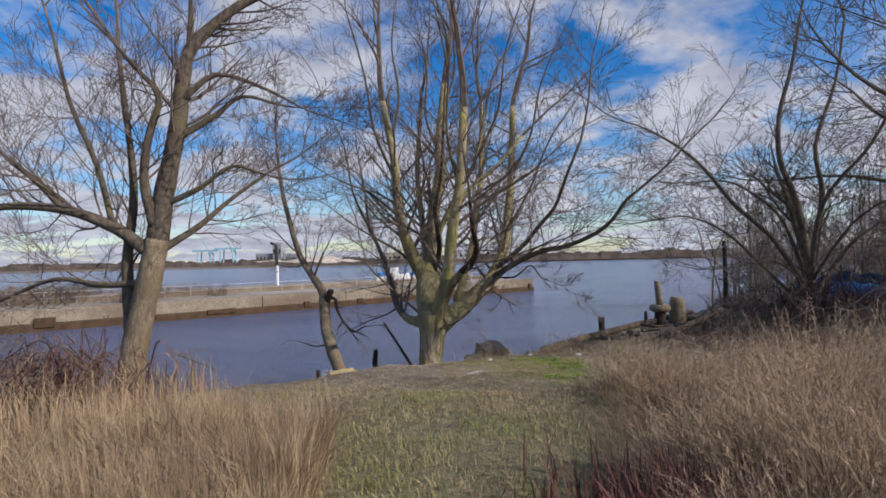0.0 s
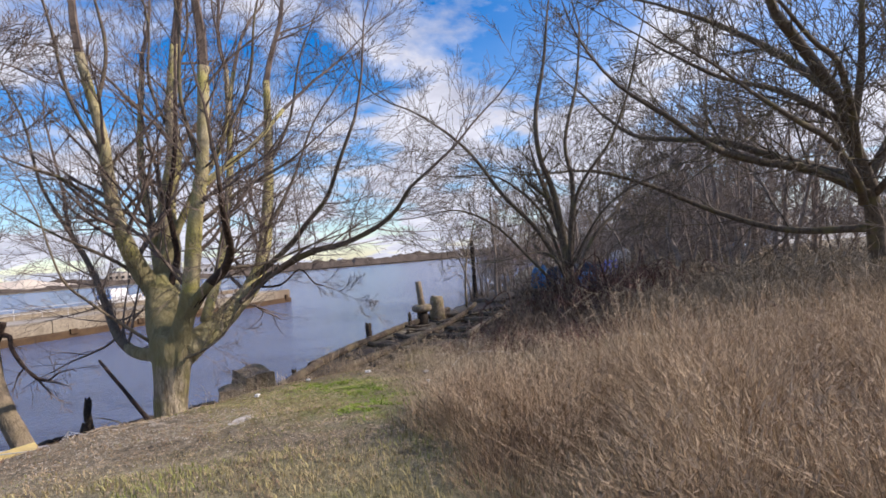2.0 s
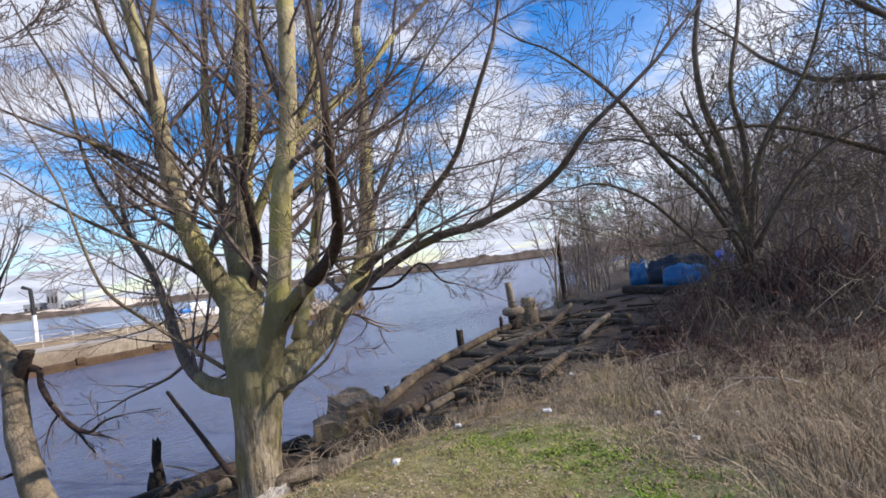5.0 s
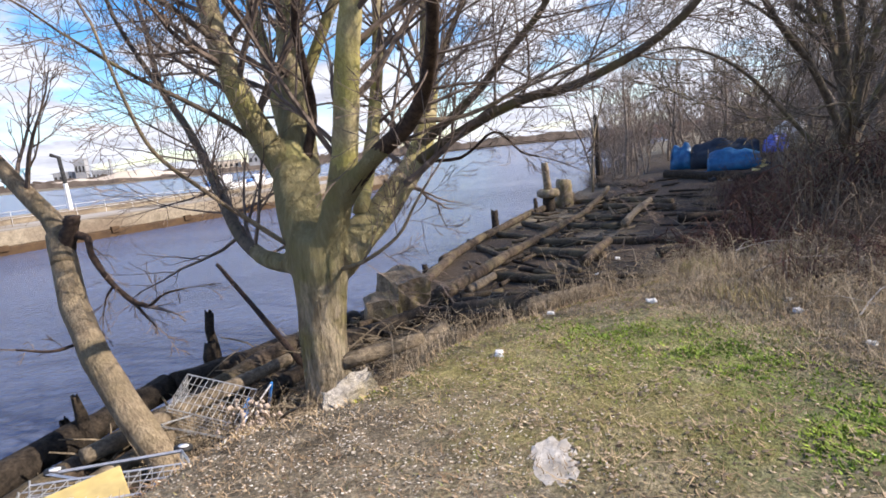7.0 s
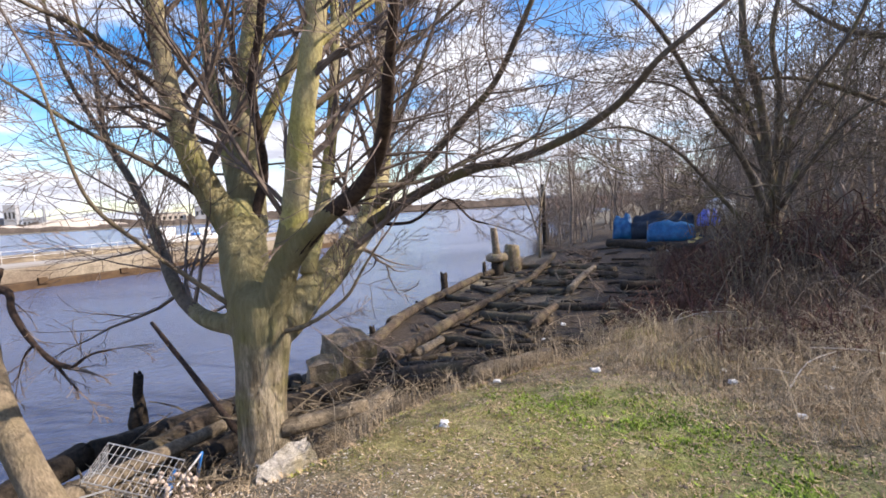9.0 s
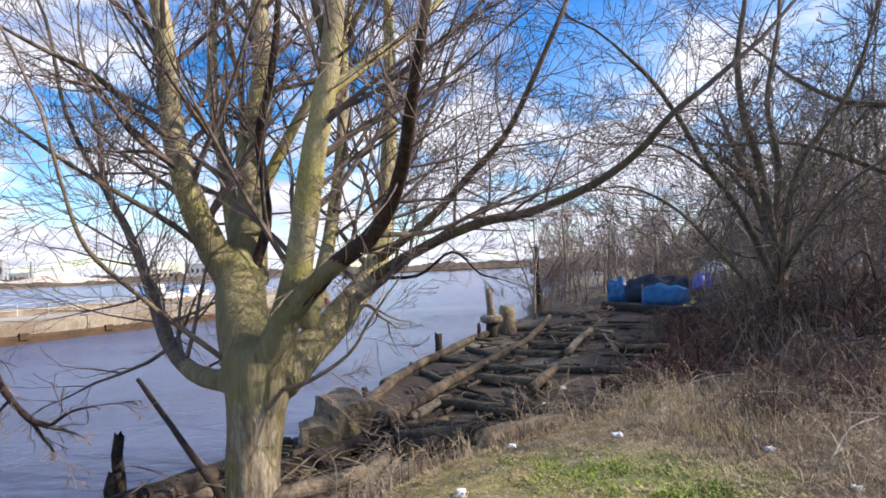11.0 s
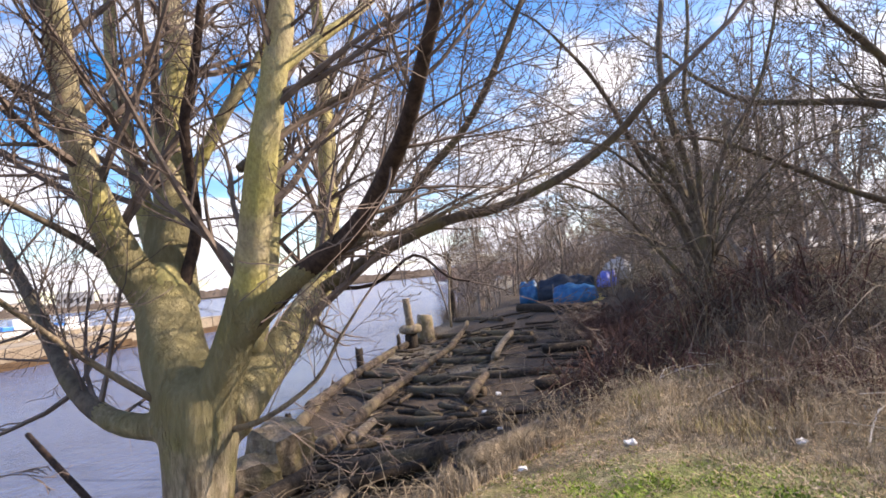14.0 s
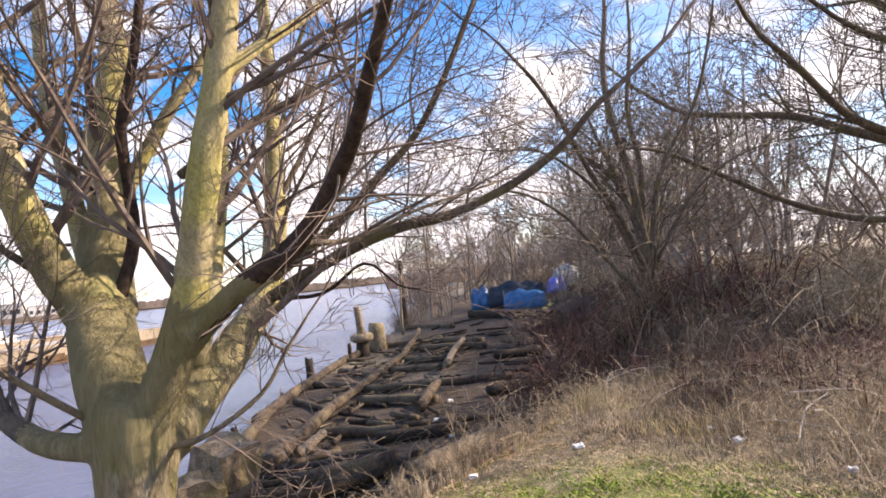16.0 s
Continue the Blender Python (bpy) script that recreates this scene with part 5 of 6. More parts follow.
def boat(at, turn_deg, length, label):
    b = thing("boat", at, label, "boat")
    V, F = [], []
    prof = [(-0.5, 0.3, 0.9), (-0.2, 0.42, 0.9), (0.15, 0.4, 1.0), (0.4, 0.2, 1.15), (0.5, 0.02, 1.25)]
    for x, half, h in prof:
        for sx, z in ((-half, h), (-half * 0.6, 0), (half * 0.6, 0), (half, h)):
            V.append(Vector((x * length, sx * length * 0.42, z * length * 0.17)))
    for i in range(4):
        for k in range(3):
            F.append((i * 4 + k, i * 4 + k + 1, i * 4 + k + 5, i * 4 + k + 4))
        F.append((i * 4 + 3, i * 4, i * 4 + 4, i * 4 + 7))
    F.append((3, 2, 1, 0))
    part("hull", (V, F), M_WHITEP, b)
    part("cabin", box(bmesh.new(), -0.05 * length, 0, 0.27 * length, 0.38 * length, 0.24 * length, 0.2 * length, 0.03 * length), M_WHITEP, b)
    part("cover", box(bmesh.new(), -0.32 * length, 0, 0.2 * length, 0.2 * length, 0.26 * length, 0.1 * length, 0.02 * length), M_BLUEP, b, "blue canvas cover")
    b.matrix_basis = pose(*at, 0, 0, turn_deg)


boat(on_pier(88, 14, 0.1), 30, 5.5, "small white boat with blue cover on the pier")
boat(on_pier(94, 15, 0.1), 40, 4.5, "small white motor boat laid up on the pier")

# ---- far shore ----
def far_woods(x0, x1, y, base, height, seed, label="low brown far tree line"):
    rng = random.Random(seed)
    V, F = [], []
    n = int((x1 - x0) / 3.0)
    for i in range(n + 1):
        x = x0 + (x1 - x0) * i / n
        h = height * (0.55 + 0.5 * noise.noise(Vector((x * 0.02, seed, 0))) + 0.35 * noise.noise(Vector((x * 0.11, seed, 3))) + 0.22 * rng.random())
        V += [(x, y, base), (x, y + 2, base + max(0.8, h)), (x, y + 14, base + max(0.8, h) * 0.9), (x, y + 30, base)]
    for i in range(n):
        for k in range(3):
            F.append((i * 4 + k, i * 4 + k + 1, i * 4 + k + 5, i * 4 + k + 4))
    tagged(part("far_trees", (V, F), M_FARWOOD, None), label, "trees", kind="stuff")


far_woods(-900, -190, 560, -2.6, 6.5, 1)
far_woods(-190, 60, 500, -2.6, 4.5, 2)
far_woods(40, 420, 488, -2.6, 8.0, 3)
far_woods(-1200, 900, 760, -2.6, 11, 4)


def far_box(nm, x, y, z0, sx, sy, sz, mat, label, category, windows=0, wing=None):
    b = thing(nm, (x, y, z0), label, category)
    part("wall", box(bmesh.new(), 0, 0, sz / 2, sx, sy, sz, 0.15), mat, b)
    part("roof", box(bmesh.new(), 0, 0, sz + 0.4, sx * 1.02, sy * 1.02, 0.8, 0.1), M_FARWALL, b)
    for i in range(windows):
        part("window", box(bmesh.new(), -sx / 2 + sx * (i + 0.5) / windows, -sy / 2 - 0.1, sz * 0.6, sx / windows * 0.45, 0.4, sz * 0.25), M_BLACKP, b)
    return b


def tank(x, y, r, h, label):
    t = thing("storage_tank", (x, y, -2.5), label, "tank")
    V, F = [], []
    tube(V, F, [Vector((0, 0, z)) for z in (0, h * 0.97, h, h * 1.06, h * 1.1)], [r, r, r * 0.98, r * 0.6, r * 0.05], 20, 0, True)
    part("shell", (V, F), M_WHITEP, t)
    V, F = [], []
    tube(V, F, [Vector((r * 1.02, 0, 0)), Vector((r * 1.02, 0, h))], [0.3, 0.3], 5)
    part("ladder", (V, F), M_GREY, t)


tank(109, 512, 3.2, 7.0, "white round storage tank on the far shore")
tank(55, 540, 4.5, 4.0, "low white round storage tank on the far shore")


def mound(x, y, length, depth, h, label, seed):
    V, F = [], []
    n, k = 40, 8
    for i in range(n + 1):
        u = i / n * 2 - 1
        prof = max(0.0, 1 - abs(u) ** 1.8) * (0.85 + 0.25 * noise.noise(Vector((u * 3, seed, 0))))
        for j in range(k + 1):
            v = j / k * 2 - 1
            V.append((u * length / 2, v * depth / 2, h * prof * max(0.0, 1 - abs(v) ** 1.5)))
    for i in range(n):
        for j in range(k):
            a = i * (k + 1) + j
            F.append((a, a + k + 1, a + k + 2, a + 1))
    ob = tagged(part("sand_pile", (V, F, 1), M_SAND, None), label, "pile", kind="stuff")
    ob.location = (x, y, -2.6)


mound(-165, 610, 110, 50, 11, "long pale sand pile on the far shore", 1)
mound(-230, 640, 90, 50, 7, "lower tan sand pile on the far shore", 5)
far_box("warehouse", -36, 520, -2.5, 24, 18, 13, M_FARWALL, "grey concrete warehouse on the far shore", "building", 6)
far_box("warehouse", -10, 525, -2.5, 22, 18, 10, M_GREY, "pale grey shed on the far shore", "building", 5)
far_box("warehouse", -68, 530, -2.5, 22, 18, 9, M_SAND, "tan shed on the far shore", "building", 5)
far_box("tower_block", -310, 900, -2.5, 14, 14, 34, M_FARWALL, "tall grey tower block in the distance", "building", 3)
far_box("tower_block", -335, 905, -2.5, 24, 14, 17, M_FARWALL, "grey block in the distance", "building", 4)
far_box("tower_block", -288, 905, -2.5, 20, 14, 15, M_FARWALL, "low grey block in the distance", "building", 4)
far_box("white_shed", 230, 500, -2.5, 20, 12, 5, M_WHITEP, "small white shed on the far shore", "building", 3)
chimney = thing("chimney", (-273, 900, -2.5), "tall dark chimney in the distance", "chimney")
V, F = [], []
tube(V, F, [Vector((0, 0, 0)), Vector((0, 0, 15)), Vector((0, 0, 30))], [2.2, 1.8, 1.5], 10, 0, True)
part("stack", (V, F), M_FARWALL, chimney)
V, F = [], []
tube(V, F, [Vector((0, 0, 30)), Vector((0, 0, 31))], [1.9, 1.9], 10, 0, True)
part("rim", (V, F), M_FARWALL, chimney)


def gantry(x, y, h):
    g = thing("gantry_crane", (x, y, -2.5), "pale blue harbour gantry crane across the river", "crane")
    for sx in (-9, 9):
        for sy in (-5, 5):
            V, F = [], []
            tube(V, F, [Vector((sx, sy, 0)), Vector((sx * 0.8, sy, h))], [0.9, 0.8], 6, 0, True)
            part("leg", (V, F), M_CRANE, g)
        part("sill_beam", box(bmesh.new(), sx * 0.9, 0, h * 0.45, 1.2, 11, 1.4, 0.1), M_CRANE, g)
    part("girder", box(bmesh.new(), 0, 0, h, 34, 4, 2.2, 0.1), M_CRANE, g)
    V, F = [], []
    tube(V, F, [Vector((4, 0, h)), Vector((-6, 0, h * 1.9))], [0.6, 0.4], 6, 0, True)
    part("boom", (V, F), M_CRANE, g)
    part("cab", box(bmesh.new(), 6, 0, h - 3, 4, 3, 3, 0.2), M_CRANE, g)


gantry(-302, 690, 22)
gantry(-336, 700, 20)
# brick-red low building and pale wall beyond the wood
far_box("brick_building", 120, 168, -2.5, 60, 12, 4.2, M_RUST, "long low red-brown building beyond the trees", "building", 10)
far_box("pale_building", 95, 60, -1.5, 50, 14, 4.5, M_GREY, "low pale grey building beyond the wood", "building", 8)


# ---- camp of tarpaulins ----
def tent(at, sx, sy, h, mat, label, seed, turn_deg, poles=True):
    t = thing("tent", at, label, "tent", "camp tents")
    n = 14
    V, F = [], []
    for i in range(n + 1):
        for j in range(n + 1):
            u, v = i / n * 2 - 1, j / n * 2 - 1
            z = h * (1 - 0.75 * abs(v) ** 1.5) * (1 - 0.25 * abs(u) ** 3) + 0.26 * h * noise.noise(Vector((u * 1.9, v * 1.9, seed))) + 0.1 * h * noise.noise(Vector((u * 5, v * 5, seed)))
            if abs(v) > 0.95:
                z = 0.02
            V.append((u * sx / 2, v * sy / 2, z))
    for i in range(n):
        for j in range(n):
            a = i * (n + 1) + j
            F.append((a, a + n + 1, a + n + 2, a + 1))
    sheet = part("sheet", (V, F, 1), mat, t)
    sol = sheet.modifiers.new("thick", "SOLIDIFY")
    sol.thickness = 0.02
    for sgn in (-1, 1):
        bm = bmesh.new()
        box(bm, sgn * sx * 0.46, 0, h * 0.33, 0.03, sy * 0.8, h * 0.62, 0.01)
        part("end_flap", bm, mat, t)
        V, F = [], []
        tube(V, F, [Vector((sgn * sx * 0.5, -sy * 0.3, 0)), Vector((sgn * sx * 0.48, -sy * 0.2, h * 1.05))], [0.03, 0.03], 5, 0, True)
        part("tent_pole", (V, F), M_LOGTAN, t)
    t.matrix_basis = pose(*at, 0, 0, turn_deg)


tz = -1.55
for i, (x, y, sx, sy, h, mat, lab, td) in enumerate((
        (25.6, 41.0, 1.6, 1.8, 1.7, M_TARP, "upright blue tarpaulin shelter under bare trees", -40), (26.0, 36.6, 3.0, 2.0, 1.3, M_TARP, "low wide blue tarpaulin tent", -40),
        (27.2, 38.8, 4.2, 2.2, 1.8, M_TARPDARK, "dark shelter covered with dead brush", -40), (30.2, 36.4, 1.9, 1.8, 1.5, M_CANVAS, "pale canvas tent beside the blue ones", -30),
        (28.6, 36.0, 1.2, 1.4, 1.15, M_TARPV, "violet-blue tarpaulin tent in the camp", -30), (34.5, 29.6, 1.7, 1.6, 1.6, M_TARP, "blue tarpaulin tent among trees", -20))):
    tent((x, y, land(x, y)), sx, sy, h, mat, lab, i, td)


# ---- shopping trolleys ----
def wire(V, F, pts, r=0.005):
    tube(V, F, [Vector(p) for p in pts], [r] * len(pts), 4)


def trolley(m, label, blue=True):
    t = thing("shopping_trolley", (0, 0, 0), label, "trolley")
    L, W0, W1, H = 0.85, 0.42, 0.56, 0.48

    def half(x):
        return (W0 + (W1 - W0) * x / L) / 2
    for nm in ("side_grid", "side_grid", "bottom_grid", "front_grid"):
        V, F = [], []
        if nm == "side_grid":
            sg = 1 if "done" in t else -1
            t["done"] = 1
            for i in range(14):
                x = L * i / 13
                wire(V, F, [(x, sg * half(x) * 0.85, 0.32), (x, sg * half(x), 0.32 + H)], 0.0035)
            for k in range(5):
                z = 0.32 + H * k / 4
                f = 0.85 + 0.15 * k / 4
                wire(V, F, [(0, sg * half(0) * f, z), (L, sg * half(L) * f, z)], 0.008 if k in (0, 4) else 0.004)
        elif nm == "bottom_grid":
            for i in range(14):
                x = L * i / 13
                wire(V, F, [(x, -half(x) * 0.85, 0.32), (x, half(x) * 0.85, 0.32)], 0.0035)
            for k in range(7):
                f = (k / 3 - 1) * 0.85
                wire(V, F, [(0, half(0) * f, 0.32), (L, half(L) * f, 0.32)], 0.0035)
        else:
            for i in range(8):
                y = (i / 3.5 - 1) * half(0)
                wire(V, F, [(0, y * 0.85, 0.32), (0, y, 0.32 + H)], 0.0035)
            for k in range(4):
                wire(V, F, [(0, -half(0), 0.32 + H * k / 3), (0, half(0), 0.32 + H * k / 3)], 0.006)
        tagged(part(nm, (V, F), M_WIRE, t), kind="stuff")
    del t["done"]
    V, F = [], []
    for sg in (-1, 1):
        wire(V, F, [(0.02, sg * 0.16, 0.1), (L - 0.05, sg * 0.25, 0.12), (L + 0.06, sg * 0.27, 0.5), (L + 0.12, sg * 0.27, 0.95)], 0.012)
        wire(V, F, [(0.02, sg * 0.16, 0.1), (0.3, sg * 0.18, 0.32)], 0.012)
    wire(V, F, [(L - 0.05, -0.25, 0.12), (L - 0.05, 0.25, 0.12)], 0.012)
    part("chassis", (V, F), M_WIRE, t)
    V, F = [], []
    tube(V, F, [Vector((L + 0.12, -0.28, 0.95)), Vector((L + 0.12, 0.28, 0.95))], [0.019, 0.019], 8, 0, True)
    part("handle", (V, F, 1), M_BLUEP if blue else M_WIRE, t, "blue plastic handle" if blue else "bare metal handle")
    for x, y in ((0.05, -0.16), (0.05, 0.16), (L - 0.05, -0.25), (L - 0.05, 0.25)):
        V, F = [], []
        tube(V, F, [Vector((x, y - 0.014, 0.06)), Vector((x, y + 0.014, 0.06))], [0.06, 0.06], 14, 0, True)
        castor = part("castor", (V, F, 1), M_BLACKP, t, "black rubber wheel")
        V, F = [], []
        tube(V, F, [Vector((x, y - 0.018, 0.06)), Vector((x, y + 0.018, 0.06))], [0.035, 0.035], 12, 0, True)
        part("hub", (V, F, 1), M_WHITEP, castor, "white plastic hub")
    if blue:
        part("seat_flap", box(bmesh.new(), L - 0.06, 0, 0.62, 0.02, 0.4, 0.2, 0.005), M_BLUEP, t, "blue plastic seat flap")
    t.matrix_basis = m


trolley(pose(-2.36, 12.45, -1.72, -64, 22, -14), "grey wire shopping trolley tipped over beside the leaning trunk")
trolley(pose(-2.2, 9.95, -0.8, 82, 10, 4), "rusty wire shopping trolley lying on its side in rubble", False)

# ---- yellow crate ----
crate = thing("plastic_crate", (-1.72, 9.3, -0.7), "sun-faded yellow plastic crate with grid sides", "crate")
cw, cd_, ch = 0.46, 0.34, 0.26
part("base", box(bmesh.new(), 0, 0, ch - 0.012, cw, cd_, 0.024, 0.008), M_YELLOW, crate)
for sy in (-1, 1):
    part("rim", box(bmesh.new(), 0, sy * (cd_ / 2 - 0.012), 0.02, cw, 0.024, 0.04, 0.006), M_YELLOW, crate)
    part("band", box(bmesh.new(), 0, sy * (cd_ / 2 - 0.012), ch * 0.72, cw, 0.022, 0.09, 0.006), M_YELLOW, crate)
    bm = bmesh.new()
    for i in range(14):
        box(bm, -cw / 2 + cw * (i + 0.5) / 14, sy * (cd_ / 2 - 0.012), ch * 0.35, 0.009, 0.014, ch * 0.62)
    for kk in range(4):
        box(bm, 0, sy * (cd_ / 2 - 0.012), 0.05 + kk * 0.033, cw, 0.012, 0.009)
    part("grid", bm, M_YELLOW, crate)
for sx in (-1, 1):
    part("end_panel", box(bmesh.new(), sx * (cw / 2 - 0.012), 0, ch * 0.55, 0.022, cd_, ch * 0.86, 0.006), M_YELLOW, crate)
crate.matrix_basis = pose(-1.74, 9.34, -0.8, 8, -4, 24)

# ---- dried flower stalks below the bank ----
def seed_plant(x, y, h, seed):
    rng = random.Random(seed)
    t = thing("dried_plant", (x, y, land(x, y) - 0.05), "tall dried weed with pale fluffy seed heads", "plant", "dried plants")
    for _ in range(3):
        V, F = [], []
        q = Vector((rng.gauss(0, 0.05), rng.gauss(0, 0.05), 0))
        pts = smooth_line([q, q + Vector((rng.gauss(0, 0.04), rng.gauss(0, 0.04), h * 0.5)), q + Vector((rng.gauss(0, 0.12), rng.gauss(0, 0.12), h))], 4)
        tube(V, F, pts, [0.006] * len(pts), 4)
        for k_ in range(6):
            i = rng.randrange(3, len(pts) - 1)
            sprout(V, F, pts[i].copy(), turned(Vector((0, 0, 1)), 0.8, rng), 0.003, h * 0.25, 0, rng, thin=0.002, coarse=True)
        part("stem", (V, F), M_BRAMBLE, t)
        for k_ in range(9):
            i = rng.randrange(4, len(pts))
            c_ = pts[i] + Vector((rng.gauss(0, 0.06), rng.gauss(0, 0.06), rng.gauss(0, 0.05)))
            bm = bmesh.new()
            bmesh.ops.create_icosphere(bm, subdivisions=1, radius=rng.uniform(0.015, 0.03))
            for v_ in bm.verts:
                v_.co = v_.co * rng.uniform(0.6, 1.4) + c_
            part("seed_head", bm, M_LEAFPALE, t)


seed_plant(-1.15, 11.6, 0.95, 1)
seed_plant(-0.98, 11.75, 0.7, 2)
seed_plant(-1.35, 11.8, 0.75, 3)

# ---- litter ----
rng = random.Random(6)
for i, (x, y) in enumerate(((2.9, 10.95), (3.9, 10.3), (4.1, 9.4), (4.6, 9.7), (3.6, 9.9), (1.9, 11.2), (1.0, 10.2), (4.9, 10.0), (3.3, 9.0), (5.2, 9.3), (7.5, 20.5), (9.0, 22.0), (6.8, 18.8), (11.2, 24.0))):
    sc = rng.uniform(0.025, 0.05) * (2 if y > 15 else 1)
    rough_stone("paper_scrap", (x, y, land(x, y) + sc * 0.4), (sc * 2, sc * 1.4, sc), M_PAPER, "crumpled scrap of white paper litter", "litter", i + 60, 3, 0.35, rng.uniform(0, 180))


# things strewn about the camp
for i in range(22):
    x, y = rng.uniform(21.5, 29), rng.uniform(33.0, 37.5)
    if (Vector((x, y)) - Vector((26.0, 36.6))).length < 1.6:
        continue
    sc = rng.uniform(0.12, 0.3)
    rough_stone("camp_rubbish", (x, y, land(x, y) + sc * 0.3), (sc * 1.8, sc * 1.3, sc), rng.choice((M_PAPER, M_BLUEP, M_TARPDARK, M_YELLOW, M_CANVAS, M_PILE)), "crumpled bag or rubbish strewn by the tents", "litter", i + 120, 3, 0.35, rng.uniform(0, 180))


# ---- grass ----
def blades(name, n, place, mat, label, width=0.006, seed=1, kind_cat="grass", bend=0.5):
    """Blades of grass as one object: place(rng) gives x, y and height, or None."""
    rs = random.Random(seed)
    V, F = [], []
    while n > 0:
        n -= 1
        got = place(rs)
        if got is None:
            continue
        x, y, h = got[:3]
        z = land(x, y) - 0.02
        a = rs.uniform(0, 6.283)
        c, s = math.cos(a), math.sin(a)
        b = (0.06 + rs.random() ** 1.8 * bend) * h
        wd = width * rs.uniform(0.6, 1.3)
        lean_to = got[3] if len(got) > 3 else a + 1.9
        ca, sa = math.cos(lean_to), math.sin(lean_to)
        i = len(V)
        V += [(x - c * wd, y - s * wd, z), (x + c * wd, y + s * wd, z),
              (x - c * wd * 0.8 + ca * b * 0.3, y - s * wd * 0.8 + sa * b * 0.3, z + h * 0.55), (x + c * wd * 0.8 + ca * b * 0.3, y + s * wd * 0.8 + sa * b * 0.3, z + h * 0.55),
              (x + ca * b, y + sa * b, z + h)]
        F += [(i, i + 1, i + 3, i + 2), (i + 2, i + 3, i + 4)]
    tagged(part(name, (V, F), mat, None), label, kind_cat, kind="stuff")


def right_edge(y):
    return 1.25 + 0.17 * max(0.0, y) + 0.25 * noise.noise(Vector((y * 0.8, 3, 0)))


CLUMPS = []
_r = random.Random(14)
while len(CLUMPS) < 2600:
    _y = _r.uniform(-2.5, 13)
    _x = right_edge(_y) + (abs(_r.gauss(0, 1)) * 3.6 if _r.random() < 0.75 else _r.uniform(0, 13))
    if _y > 11.8 + 0.3 * (_x - 4) and _x < 12:
        continue
    if _y > 7.4 and _r.random() < 0.45:
        continue
    _c = noise.noise(Vector((_x * 1.0, _y * 1.0, 9)))
    _near = min(1.0, (_x - right_edge(_y)) / 1.3 + 0.3)
    CLUMPS.append((_x, _y, (0.42 + 0.25 * _r.random() + 0.6 * _c) * _near * (1.0 - 0.66 * ramp(6.2, 8.4, _y))))


NEAR_CLUMPS = [c for c in CLUMPS if c[1] < 6.8]
FAR_CLUMPS = [c for c in CLUMPS if c[1] >= 6.8]


def tall_right(r, clumps=NEAR_CLUMPS):
    cx, cy, h = r.choice(clumps)
    ox, oy = r.gauss(0, 0.13), r.gauss(0, 0.13)
    return cx + ox, cy + oy, max(0.06, h * r.uniform(0.4, 1.25)), math.atan2(oy, ox) + r.gauss(0, 1.0)


def tall_far(r):
    x, y = r.uniform(8, 34), r.uniform(2, 24)
    s, a = shore_coords(x, y)
    return (x, y, 0.25 + 0.4 * r.random()) if s > 10.5 else None


def tall_left(r):
    y = r.uniform(-1.2, 4.6)
    x = -0.35 - abs(r.gauss(0, 1.4)) - 0.15 * max(0, y - 2)
    c = noise.noise(Vector((x * 1.3, y * 1.3, 4)))
    return (x, y, 0.38 + 0.3 * r.random() + 0.3 * c) if c > -0.3 else None


def tall_bank_left(r):
    x, y = r.uniform(-14, -3.2), r.uniform(1, 11.5)
    s, a = shore_coords(x, y)
    return (x, y, 0.35 + 0.4 * r.random()) if s > 1.8 else None


def short(r):
    y = r.uniform(-2, 12.3)
    x = r.uniform(-3.5, right_edge(y) + 0.6)
    s, a = shore_coords(x, y)
    c = noise.noise(Vector((x * 0.9, y * 0.9, 2)))
    if s < 3.5 + max(0, a + 3.9) * 0.62 or (y > 7.6 and x < 0.8 and r.random() < 0.85) or c < -0.1 and r.random() < 0.6:
        return None
    return x, y, (0.03 + 0.07 * r.random()) * (0.5 if y > 7 else 1.0)


def edge_tuft(r):
    a = r.uniform(-3.0, 6.5)
    s = 3.4 + (a + 3.9) * 0.65 - r.uniform(0.0, 0.9)
    p = SHORE + ALONG * a + INLAND * s
    c = noise.noise(Vector((p.x * 2, p.y * 2, 7)))
    return (p.x, p.y, 0.14 + 0.22 * r.random()) if c > -0.2 and p.x > -0.1 else None


def straw_right_low(r):
    y = r.uniform(8.2, 12.8)
    x = right_edge(y) + r.uniform(-0.3, 6.0)
    if noise.noise(Vector((x * 1.6, y * 1.6, 15))) < -0.12:
        return None
    return x, y, 0.03 + 0.17 * r.random() ** 2 * min(1, (x - right_edge(y) + 0.4) / 2.0)


GREEN_BAND = ((1.9, 10.5, 0.3), (2.1, 10.2, 0.32), (2.24, 9.84, 0.34), (2.31, 9.5, 0.3), (2.4, 9.25, 0.26), (2.42, 8.95, 0.2))
GREEN_LOW = ((2.2, 8.3, 0.24), (2.28, 8.15, 0.26), (2.4, 8.05, 0.26), (2.05, 8.08, 0.22), (2.15, 7.9, 0.25), (2.6, 8.3, 0.24))


def weeds(r):
    cx, cy, rad_ = r.choice(GREEN_BAND + GREEN_LOW)
    x, y = r.gauss(cx, rad_), r.gauss(cy, rad_)
    if noise.noise(Vector((x * 3, y * 3, 6))) < (-0.15 if cy > 8.6 else 0.1):
        return None
    return x, y, 0.012 + 0.03 * r.random() ** 2


